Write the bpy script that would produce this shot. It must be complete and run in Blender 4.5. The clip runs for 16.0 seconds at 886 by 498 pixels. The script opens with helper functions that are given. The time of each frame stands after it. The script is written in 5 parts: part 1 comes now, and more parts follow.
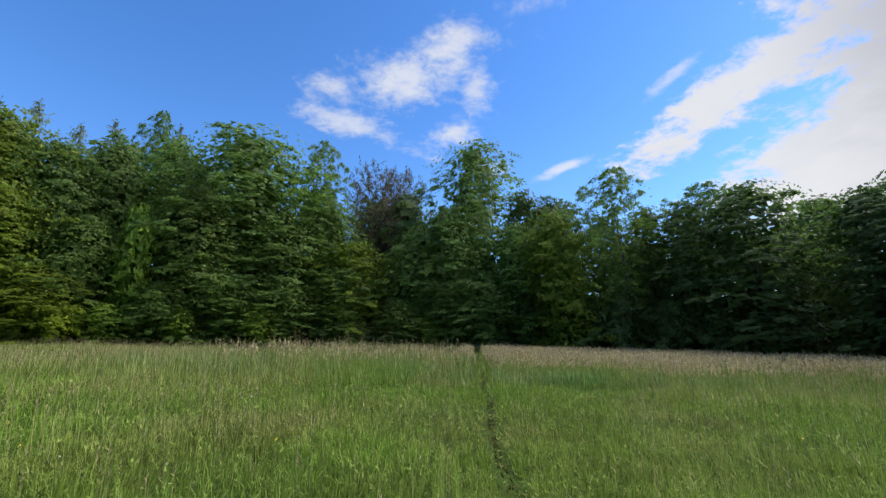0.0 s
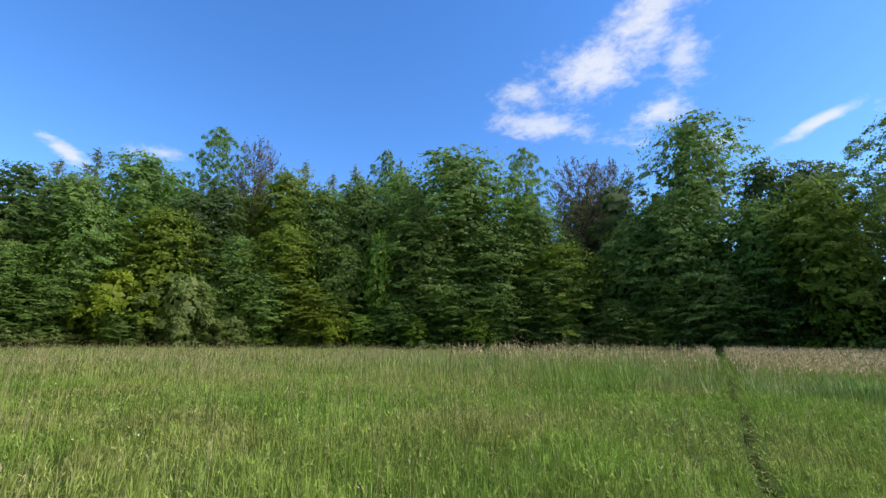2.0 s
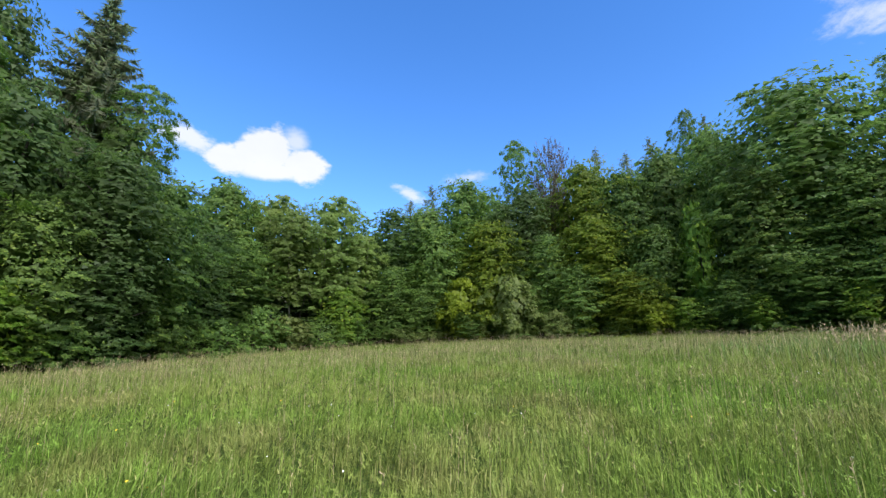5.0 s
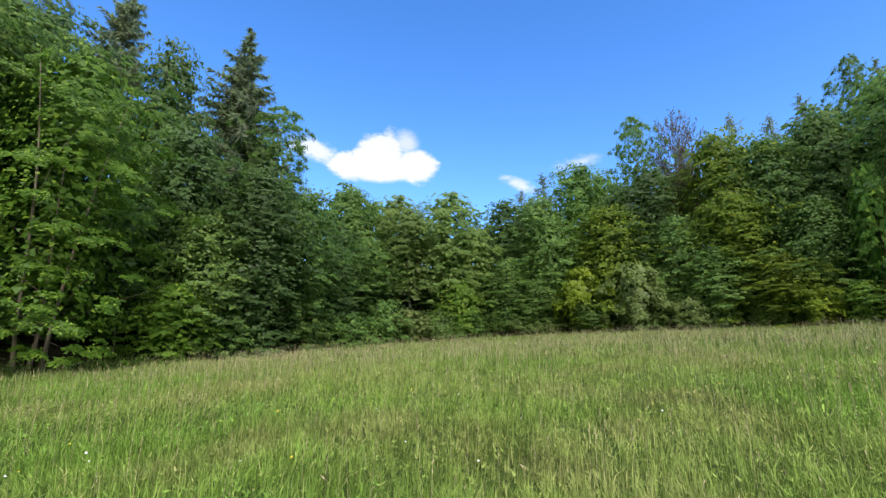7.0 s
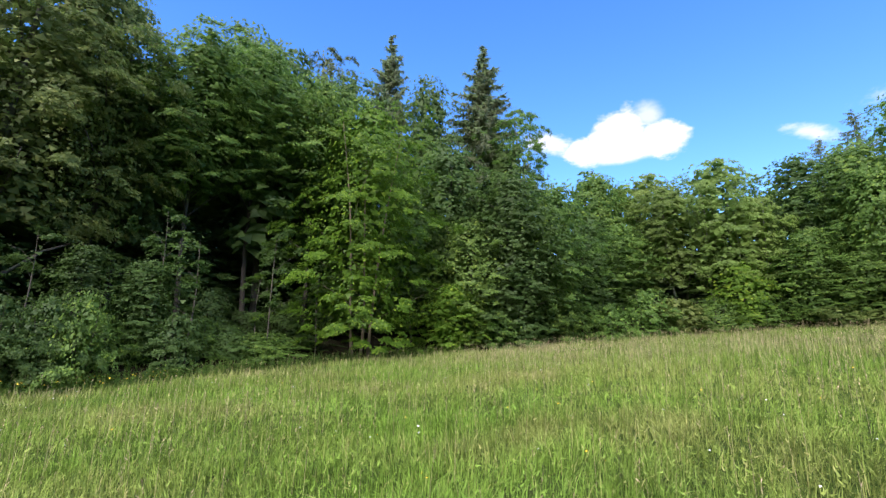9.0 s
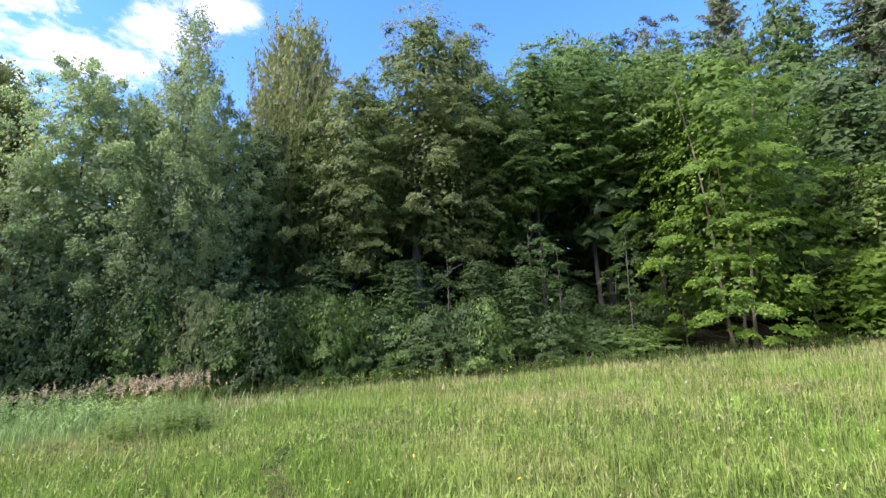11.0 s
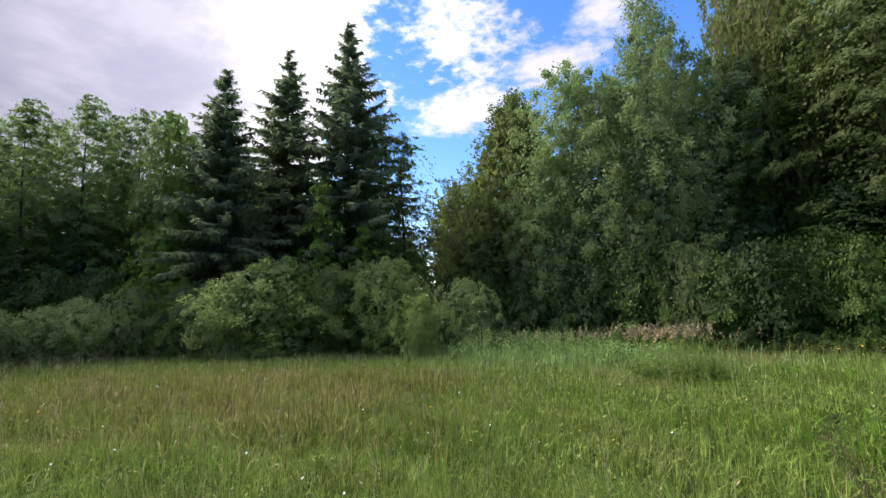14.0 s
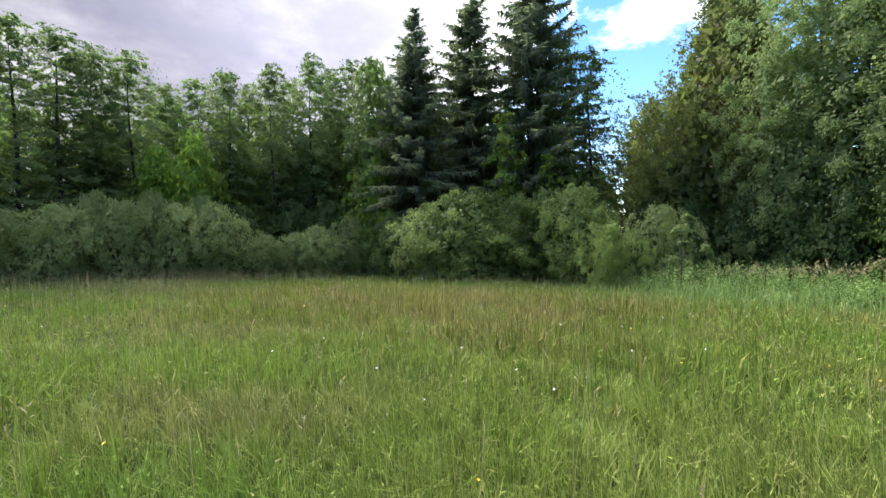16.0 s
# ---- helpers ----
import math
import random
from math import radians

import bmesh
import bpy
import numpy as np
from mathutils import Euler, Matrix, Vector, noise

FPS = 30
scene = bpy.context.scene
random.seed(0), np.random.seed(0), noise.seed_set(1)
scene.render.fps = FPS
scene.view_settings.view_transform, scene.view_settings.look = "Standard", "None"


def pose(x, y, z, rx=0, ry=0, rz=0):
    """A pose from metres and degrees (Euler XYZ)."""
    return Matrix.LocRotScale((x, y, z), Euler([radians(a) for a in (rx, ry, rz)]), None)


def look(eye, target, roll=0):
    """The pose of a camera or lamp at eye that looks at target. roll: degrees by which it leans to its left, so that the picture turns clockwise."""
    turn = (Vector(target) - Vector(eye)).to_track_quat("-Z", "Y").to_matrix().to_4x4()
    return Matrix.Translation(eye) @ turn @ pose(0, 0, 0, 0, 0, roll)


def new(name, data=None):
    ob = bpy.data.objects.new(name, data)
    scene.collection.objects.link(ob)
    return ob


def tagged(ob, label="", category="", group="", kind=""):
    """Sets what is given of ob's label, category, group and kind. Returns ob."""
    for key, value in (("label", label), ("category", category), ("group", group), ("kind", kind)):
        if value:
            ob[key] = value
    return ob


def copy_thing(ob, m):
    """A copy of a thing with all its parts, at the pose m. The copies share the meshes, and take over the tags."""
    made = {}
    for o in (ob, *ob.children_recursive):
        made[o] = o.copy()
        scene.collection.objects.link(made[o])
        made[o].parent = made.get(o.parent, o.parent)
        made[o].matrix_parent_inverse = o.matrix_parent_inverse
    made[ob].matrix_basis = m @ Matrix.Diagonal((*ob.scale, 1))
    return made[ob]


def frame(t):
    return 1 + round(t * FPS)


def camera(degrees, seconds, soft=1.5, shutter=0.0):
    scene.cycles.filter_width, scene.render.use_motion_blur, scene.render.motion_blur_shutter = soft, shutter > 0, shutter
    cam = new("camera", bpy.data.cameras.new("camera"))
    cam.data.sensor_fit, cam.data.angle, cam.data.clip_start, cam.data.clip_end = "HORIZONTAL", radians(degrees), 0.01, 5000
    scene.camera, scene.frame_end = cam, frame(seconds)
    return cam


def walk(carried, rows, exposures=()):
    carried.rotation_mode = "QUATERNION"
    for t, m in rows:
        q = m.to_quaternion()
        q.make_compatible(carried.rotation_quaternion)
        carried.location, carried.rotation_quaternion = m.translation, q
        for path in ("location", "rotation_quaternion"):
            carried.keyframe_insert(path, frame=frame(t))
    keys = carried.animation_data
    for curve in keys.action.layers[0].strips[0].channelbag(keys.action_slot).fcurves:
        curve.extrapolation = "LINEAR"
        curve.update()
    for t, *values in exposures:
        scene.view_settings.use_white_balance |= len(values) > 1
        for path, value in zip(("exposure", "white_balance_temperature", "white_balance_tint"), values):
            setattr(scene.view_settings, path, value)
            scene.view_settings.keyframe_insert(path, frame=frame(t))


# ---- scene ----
cam = camera(89.23, 16.0, soft=1.4)
PATH = [
    (0.0, pose(-0.183, 0.507, 1.682, 104.34, 1.46, 0.37)),
    (0.5, pose(-0.190, 0.526, 1.675, 104.22, 0.72, 8.05)),
    (1.0, pose(-0.172, 0.520, 1.672, 104.47, 0.55, 14.52)),
    (1.5, pose(-0.180, 0.491, 1.678, 105.10, 0.44, 20.74)),
    (2.0, pose(-0.193, 0.446, 1.670, 105.20, 0.58, 27.04)),
    (2.5, pose(-0.206, 0.407, 1.667, 105.09, 0.78, 32.83)),
    (3.0, pose(-0.239, 0.371, 1.665, 105.10, 0.64, 37.73)),
    (3.5, pose(-0.265, 0.341, 1.665, 105.15, -0.37, 43.93)),
    (4.0, pose(-0.353, 0.301, 1.661, 105.26, -1.13, 51.36)),
    (4.5, pose(-0.423, 0.250, 1.657, 104.79, -0.40, 58.51)),
    (5.0, pose(-0.455, 0.183, 1.653, 104.35, 0.63, 65.40)),
    (5.2, pose(-0.476, 0.164, 1.649, 104.17, 0.84, 68.28)),
    (7.3, pose(-0.531, 0.066, 1.662, 103.30, 0.06, 83.04)),
    (7.5, pose(-0.526, 0.038, 1.672, 103.21, 0.14, 85.81)),
    (8.0, pose(-0.489, -0.055, 1.678, 102.83, 0.20, 92.85)),
    (8.5, pose(-0.472, -0.115, 1.677, 102.38, -0.40, 101.57)),
    (8.7, pose(-0.465, -0.108, 1.690, 102.26, -0.63, 105.40)),
    (10.8, pose(-0.306, -0.469, 1.717, 101.54, 0.12, 148.51)),
    (11.0, pose(-0.227, -0.485, 1.719, 101.05, 0.46, 153.80)),
    (11.5, pose(-0.081, -0.526, 1.706, 100.38, 0.75, 165.11)),
    (12.0, pose(0.027, -0.545, 1.710, 100.43, 0.79, 173.23)),
    (12.5, pose(0.106, -0.530, 1.712, 100.23, 0.80, -178.64)),
    (13.0, pose(0.127, -0.509, 1.706, 99.06, 0.21, -169.49)),
    (13.5, pose(0.148, -0.447, 1.676, 97.33, 0.44, -159.14)),
    (14.0, pose(0.204, -0.404, 1.662, 95.84, 0.57, -150.29)),
    (14.5, pose(0.256, -0.376, 1.620, 93.99, 0.47, -144.01)),
    (15.0, pose(0.299, -0.356, 1.568, 91.97, 0.23, -138.86)),
    (15.5, pose(0.329, -0.301, 1.516, 89.74, 0.13, -133.86)),
    (16.0, pose(0.360, -0.242, 1.469, 87.42, 0.36, -127.67)),
]
EXPOSURES = [(0.0, 0.78, 6400, 12), (3.5, 1.06, 6300, 12), (5.2, 1.05, 6150, 13), (7.5, 1.18, 6200, 13), (8.7, 1.3, 6250, 15), (10.8, 1.80, 5900, 35), (11.5, 1.86, 5950, 38),
             (12.5, 1.46, 6100, 36), (13.5, 1.10, 6300, 24), (14.5, 1.0, 6550, 19), (15.2, 1.0, 6480, 17), (16.0, 1.48, 6500, 17)]
walk(cam, PATH, EXPOSURES)


# ---- directions: azimuth in degrees, counted to the left from +y ----
def way(az, el=0.0):
    a, e = radians(az), radians(el)
    return Vector((-math.sin(a) * math.cos(e), math.cos(a) * math.cos(e), math.sin(e)))


# ---- light: broken cloud, the sun behind a bright bank ----
SUN_AZ, SUN_EL = 279.0, 42.0
SKY_STRENGTH, CLOUD_STRENGTH = 0.150, 0.50


class Nodes:
    """Small helper to write node trees as sums."""

    def __init__(self, tree):
        self.tree = tree
        tree.nodes.clear()

    def node(self, kind, ins=None, **props):
        n = self.tree.nodes.new(kind)
        for key, value in props.items():
            setattr(n, key, value)
        for key, value in (ins or {}).items():
            self.put(n.inputs[key], value)
        return n

    def put(self, socket, value):
        if isinstance(value, bpy.types.NodeSocket):
            self.tree.links.new(value, socket)
        else:
            socket.default_value = value

    def math(self, op, a, b=0.0, clamp=False):
        n = self.node("ShaderNodeMath", {0: a, 1: b}, operation=op, use_clamp=clamp)
        return n.outputs[0]

    def dot(self, a, b):
        return self.node("ShaderNodeVectorMath", {0: a, 1: b}, operation="DOT_PRODUCT").outputs["Value"]

    def smooth(self, value, low, high, to_low=0.0, to_high=1.0):
        n = self.node("ShaderNodeMapRange", {"Value": value, "From Min": low, "From Max": high, "To Min": to_low, "To Max": to_high},
                      interpolation_type="SMOOTHSTEP")
        return n.outputs["Result"]

    def noise(self, vector, scale, detail=4.0, rough=0.55, distortion=0.0):
        n = self.node("ShaderNodeTexNoise", {"Vector": vector, "Scale": scale, "Detail": detail, "Roughness": rough, "Distortion": distortion})
        return n.outputs["Fac"]

    def mix(self, fac, a, b, blend="MIX"):
        n = self.node("ShaderNodeMix", data_type="RGBA", blend_type=blend)
        for i, value in ((0, fac), (6, a), (7, b)):
            self.put(n.inputs[i], value)
        return n.outputs[2]


def make_world():
    world = bpy.data.worlds.new("sky")
    scene.world = world
    world.use_nodes = True
    k = Nodes(world.node_tree)
    d = k.node("ShaderNodeTexCoord").outputs["Generated"]
    sky = k.node("ShaderNodeTexSky", sky_type="NISHITA", sun_disc=False, sun_elevation=radians(SUN_EL), sun_rotation=radians(-SUN_AZ),
                 air_density=1.0, dust_density=0.15, ozone_density=2.6)
    blue = k.node("ShaderNodeHueSaturation", {"Hue": 0.507, "Saturation": 1.27, "Color": sky.outputs[0]}).outputs[0]
    rise = k.math("ADD", k.math("MAXIMUM", k.dot(d, (0.0, 0.0, 1.0)), 0.0), 0.16)
    flat = k.node("ShaderNodeVectorMath", {0: d, 1: k.node("ShaderNodeCombineXYZ", {0: rise, 1: rise, 2: rise}).outputs[0]}, operation="DIVIDE").outputs[0]
    rough = k.noise(flat, 4.2, 8.0, 0.6, 0.3)
    fine = k.noise(flat, 10.0, 8.0, 0.62, 0.2)
    curl = k.noise(flat, 26.0, 6.0, 0.65, 0.3)
    wobble = k.math("ADD", k.math("MULTIPLY", k.math("SUBTRACT", rough, 0.5), 3.0), k.math("MULTIPLY", k.math("SUBTRACT", fine, 0.5), 2.6))
    wobble = k.math("ADD", wobble, k.math("MULTIPLY", k.math("SUBTRACT", curl, 0.5), 1.5))

    def puff(az, el, wide, high, soft, lean=0.0, ragged=0.5, dense=1.0):
        c = way(az, el)
        right = Vector((math.cos(radians(az)), math.sin(radians(az)), 0))
        up = right.cross(c)
        s, o = math.sin(radians(lean)), math.cos(radians(lean))
        axis_u, axis_v = right * o + up * s, up * o - right * s
        u = k.math("DIVIDE", k.dot(d, axis_u), math.sin(radians(wide)))
        v = k.math("DIVIDE", k.dot(d, axis_v), math.sin(radians(high)))
        q = k.math("SQRT", k.math("ADD", k.math("MULTIPLY", u, u), k.math("MULTIPLY", v, v)))
        q = k.math("ADD", k.math("SUBTRACT", 1.0, q), k.math("MULTIPLY", wobble, ragged))
        m = k.smooth(q, 0.0, soft, 0.0, dense)
        return k.math("MULTIPLY", m, k.math("GREATER_THAN", k.dot(d, c), 0.0))

    puffs = [
        puff(92.6, 23.4, 2.8, 2.0, 0.35, 0, 0.28), puff(88.4, 24.8, 3.6, 3.3, 0.35, 0, 0.28), puff(83.6, 23.8, 3.4, 2.4, 0.35, 0, 0.28),
        puff(87.8, 22.9, 5.4, 1.5, 0.5, 0, 0.16), puff(84.9, 26.6, 2.2, 1.9, 0.8, 0, 0.25, 0.75), puff(90.6, 24.2, 2.0, 2.2, 0.35, 0, 0.28),
        puff(97.0, 24.8, 3.6, 1.5, 0.7, -8, 0.5, 0.9),
        puff(358.0, 38.5, 8.5, 4.5, 1.2, 30, 0.7, 0.85), puff(5.0, 35.5, 9.0, 4.5, 1.3, 10, 0.8, 0.8), puff(15.0, 33.5, 5.5, 2.6, 1.3, 5, 0.8, 0.65),
        puff(12.0, 29.5, 8.0, 2.0, 1.3, -14, 0.8, 0.7), puff(358.0, 29.0, 4.5, 2.4, 1.2, 18, 0.8, 0.8), puff(354.5, 33.5, 2.6, 5.0, 1.3, 0, 0.8, 0.7),
        puff(345.0, 42.5, 8.0, 3.0, 1.5, 5, 0.9, 0.5),
        puff(343.5, 23.3, 4.2, 0.8, 0.9, 16, 0.4, 0.8), puff(352.5, 24.0, 2.5, 1.4, 1.1, 0, 0.6, 0.5),
        puff(69.5, 21.2, 2.8, 0.9, 0.9, -25, 0.5, 0.8), puff(61.0, 23.4, 4.5, 1.2, 1.0, 6, 0.6, 0.7),
        puff(189.0, 31.5, 5.0, 3.2, 0.8, 25, 0.5), puff(183.0, 35.3, 5.0, 2.2, 0.8, 8, 0.5), puff(194.5, 27.5, 8.0, 3.0, 0.8, 10, 0.5),
        puff(207.0, 31.0, 9.0, 5.5, 1.1, 0, 1.1, 0.9), puff(199.0, 38.0, 8.0, 3.5, 1.1, 0, 0.9, 0.9), puff(206.5, 23.0, 9.0, 3.6, 0.8, 14, 0.6),
        puff(186.0, 45.0, 9.0, 3.0, 1.2, 0, 0.9, 0.8),
        puff(319.5, 28.6, 20.0, 3.8, 0.7, 19, 0.6), puff(308.0, 20.0, 25.0, 9.0, 0.4, 17, 0.32), puff(330.0, 30.5, 5.0, 0.9, 1.2, 30, 0.9, 0.6),
        puff(296.0, 34.0, 16.0, 8.0, 0.7, 14, 0.6),
    ]
    bank_edge = k.math("ADD", k.dot(d, way(268, 26)), k.math("MULTIPLY", wobble, 0.07))
    puffs.append(k.smooth(bank_edge, 0.69, 0.76))
    # thin high cloud added overhead, unseen above the view, to raise the fill light
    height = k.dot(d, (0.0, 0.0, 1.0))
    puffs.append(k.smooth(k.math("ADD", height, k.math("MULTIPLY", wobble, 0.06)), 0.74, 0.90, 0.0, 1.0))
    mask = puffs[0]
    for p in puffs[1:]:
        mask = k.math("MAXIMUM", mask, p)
    toward = k.dot(d, way(234, 33))
    lit = k.smooth(toward, 0.84, 0.99, 0.0, 1.0)
    body = k.noise(flat, 1.5, 7.0, 0.6)
    inner = k.smooth(k.dot(d, way(270, 20)), 0.66, 0.95)
    grey = k.math("MULTIPLY", inner, k.smooth(body, 0.36, 0.60, 1.0, 0.45))
    shade = k.mix(grey, (0.97, 0.985, 1.0, 1), (0.19, 0.20, 0.26, 1))
    veil = k.smooth(k.math("ADD", k.dot(d, way(254, 25)), k.math("MULTIPLY", wobble, 0.02)), 0.935, 0.99, 0.0, 0.72)
    shade = k.mix(k.math("MULTIPLY", veil, k.smooth(rough, 0.38, 0.62, 1.0, 0.55)), shade, (0.30, 0.31, 0.41, 1))
    shade = k.mix(k.math("MULTIPLY", k.smooth(body, 0.35, 0.65, 0.75, 0.0), 0.32), shade, (0.64, 0.69, 0.84, 1))
    power = k.math("ADD", CLOUD_STRENGTH, k.math("MULTIPLY", lit, 0.30))
    # extra strength for the added overhead cloud, as fill from above
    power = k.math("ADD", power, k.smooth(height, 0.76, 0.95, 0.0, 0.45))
    clear = k.node("ShaderNodeBackground", {"Color": blue, "Strength": SKY_STRENGTH})
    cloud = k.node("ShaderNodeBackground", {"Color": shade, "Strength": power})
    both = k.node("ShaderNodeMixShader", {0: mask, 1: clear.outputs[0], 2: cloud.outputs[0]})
    k.node("ShaderNodeOutputWorld", {0: both.outputs[0]})


make_world()
sun = new("sun", bpy.data.lights.new("sun", "SUN"))
sun.data.energy, sun.data.angle, sun.data.color = 2.65, radians(24), (1.0, 0.955, 0.89)
sun.matrix_world = look(way(SUN_AZ, SUN_EL) * 200, (0, 0, 0))


# ---- materials ----
def leaf_material(name, dark, light, accent=None, thin=0.50, rough=0.5):
    """Foliage: every leaf its own tone, every plant its own cast, light shining through."""
    mat = bpy.data.materials.new(name)
    mat.use_nodes = True
    k = Nodes(mat.node_tree)
    island = k.node("ShaderNodeNewGeometry").outputs["Random Per Island"]
    own = k.node("ShaderNodeObjectInfo")
    place = k.node("ShaderNodeTexCoord").outputs["Object"]
    clump = k.smooth(k.noise(place, 0.55, 3.0), 0.3, 0.7)
    col = k.mix(k.math("ADD", k.math("MULTIPLY", island, 0.55), k.math("MULTIPLY", clump, 0.45)), (*dark, 1), (*light, 1))
    if accent:
        col = k.mix(k.math("GREATER_THAN", island, 0.9), col, (*accent, 1))
    tone = k.math("ADD", 0.80, k.math("MULTIPLY", own.outputs["Random"], 0.38))
    hue = k.math("ADD", 0.465, k.math("MULTIPLY", k.noise(own.outputs["Location"], 3.7), 0.05))
    col = k.node("ShaderNodeHueSaturation", {"Hue": hue, "Saturation": 1.05, "Value": tone, "Color": col}).outputs[0]
    skin = k.node("ShaderNodeBsdfPrincipled", {"Base Color": col, "Roughness": rough, "Specular IOR Level": 0.22})
    glow = k.mix(0.35, col, (0.19, 0.36, 0.07, 1), "MIX")
    back = k.node("ShaderNodeBsdfTranslucent", {"Color": glow})
    mixed = k.node("ShaderNodeMixShader", {0: thin, 1: skin.outputs[0], 2: back.outputs[0]})
    k.node("ShaderNodeOutputMaterial", {0: mixed.outputs[0]})
    return mat


def bark_material(name, dark, light, scale=6.0, marks=None):
    mat = bpy.data.materials.new(name)
    mat.use_nodes = True
    k = Nodes(mat.node_tree)
    place = k.node("ShaderNodeTexCoord").outputs["Object"]
    tall = k.node("ShaderNodeVectorMath", {0: place, 1: (1.0, 1.0, 0.18)}, operation="MULTIPLY").outputs[0]
    wide = k.node("ShaderNodeVectorMath", {0: place, 1: (0.4, 0.4, 3.0)}, operation="MULTIPLY").outputs[0]
    grain = k.noise(tall, scale * 3, 6.0, 0.65)
    col = k.mix(grain, (*dark, 1), (*light, 1))
    col = k.mix(k.math("MULTIPLY", k.smooth(k.noise(place, 0.9, 3.0), 0.5, 0.7), 0.4), col, (0.06, 0.09, 0.035, 1))
    if marks:
        col = k.mix(k.smooth(k.noise(wide, 3.0, 4.0), 0.58, 0.66), col, (*marks, 1))
    bump = k.node("ShaderNodeBump", {"Height": grain, "Strength": 0.6, "Distance": 0.03})
    skin = k.node("ShaderNodeBsdfPrincipled", {"Base Color": col, "Roughness": 0.9, "Normal": bump.outputs[0]})
    k.node("ShaderNodeOutputMaterial", {0: skin.outputs[0]})
    return mat


def grass_material(name, tones, thin=0.3, spread=1.0):
    """Meadow blades: lush, pale and dry patches mixed over the field, each blade a little different."""
    mat = bpy.data.materials.new(name)
    mat.use_nodes = True
    k = Nodes(mat.node_tree)
    island = k.node("ShaderNodeNewGeometry").outputs["Random Per Island"]
    place = k.node("ShaderNodeTexCoord").outputs["Object"]
    lush, pale, dry, cool = [(*t, 1) for t in tones]
    col = k.mix(k.smooth(k.noise(place, 0.16, 4.0, 0.6), 0.35, 0.65), lush, pale)
    col = k.mix(k.math("MULTIPLY", k.smooth(k.noise(place, 0.45, 3.0), 0.52, 0.72), 0.3 * spread), col, cool)
    col = k.mix(k.math("MULTIPLY", k.smooth(k.noise(place, 0.31, 4.0), 0.50, 0.72), 0.5 * spread), col, dry)
    col = k.mix(k.math("MULTIPLY", k.math("GREATER_THAN", island, 0.93), 0.6), col, dry)
    patchy = k.math("ADD", k.smooth(k.noise(place, 0.9, 3.0, 0.6), 0.3, 0.7, -0.16, 0.16), k.smooth(k.noise(place, 4.0, 4.0, 0.7), 0.32, 0.68, -0.30, 0.30))
    bright = k.math("ADD", k.math("ADD", 0.62, patchy), k.math("MULTIPLY", k.math("POWER", island, 1.4), 0.95))
    col = k.node("ShaderNodeHueSaturation", {"Value": bright, "Color": col}).outputs[0]
    skin = k.node("ShaderNodeBsdfPrincipled", {"Base Color": col, "Roughness": 0.65, "Specular IOR Level": 0.12})
    back = k.node("ShaderNodeBsdfTranslucent", {"Color": k.mix(0.3, col, (0.20, 0.34, 0.05, 1))})
    mixed = k.node("ShaderNodeMixShader", {0: thin, 1: skin.outputs[0], 2: back.outputs[0]})
    k.node("ShaderNodeOutputMaterial", {0: mixed.outputs[0]})
    return mat


def ground_material():
    mat = bpy.data.materials.new("meadow_ground")
    mat.use_nodes = True
    k = Nodes(mat.node_tree)
    place = k.node("ShaderNodeTexCoord").outputs["Object"]
    col = k.mix(k.noise(place, 0.2, 5.0), (0.034, 0.066, 0.010, 1), (0.060, 0.092, 0.016, 1))
    col = k.mix(k.math("MULTIPLY", k.smooth(k.noise(place, 9.0, 5.0), 0.45, 0.7), 0.7), col, (0.045, 0.045, 0.018, 1))
    near = k.node("ShaderNodeVertexColor", layer_name="forest").outputs["Color"]
    litter = k.mix(k.noise(place, 5.0, 6.0), (0.018, 0.015, 0.010, 1), (0.042, 0.034, 0.020, 1))
    col = k.mix(near, col, litter)
    bump = k.node("ShaderNodeBump", {"Height": k.noise(place, 14.0, 6.0), "Strength": 0.8, "Distance": 0.08})
    skin = k.node("ShaderNodeBsdfPrincipled", {"Base Color": col, "Roughness": 0.95, "Specular IOR Level": 0.08, "Normal": bump.outputs[0]})
    k.node("ShaderNodeOutputMaterial", {0: skin.outputs[0]})
    return mat


def petal_material(name, colour):
    mat = bpy.data.materials.new(name)
    mat.use_nodes = True
    k = Nodes(mat.node_tree)
    island = k.node("ShaderNodeNewGeometry").outputs["Random Per Island"]
    col = k.node("ShaderNodeHueSaturation", {"Value": k.math("ADD", 0.75, k.math("MULTIPLY", island, 0.35)), "Color": (*colour, 1)}).outputs[0]
    skin = k.node("ShaderNodeBsdfPrincipled", {"Base Color": col, "Roughness": 0.6})
    k.node("ShaderNodeOutputMaterial", {0: skin.outputs[0]})
    return mat


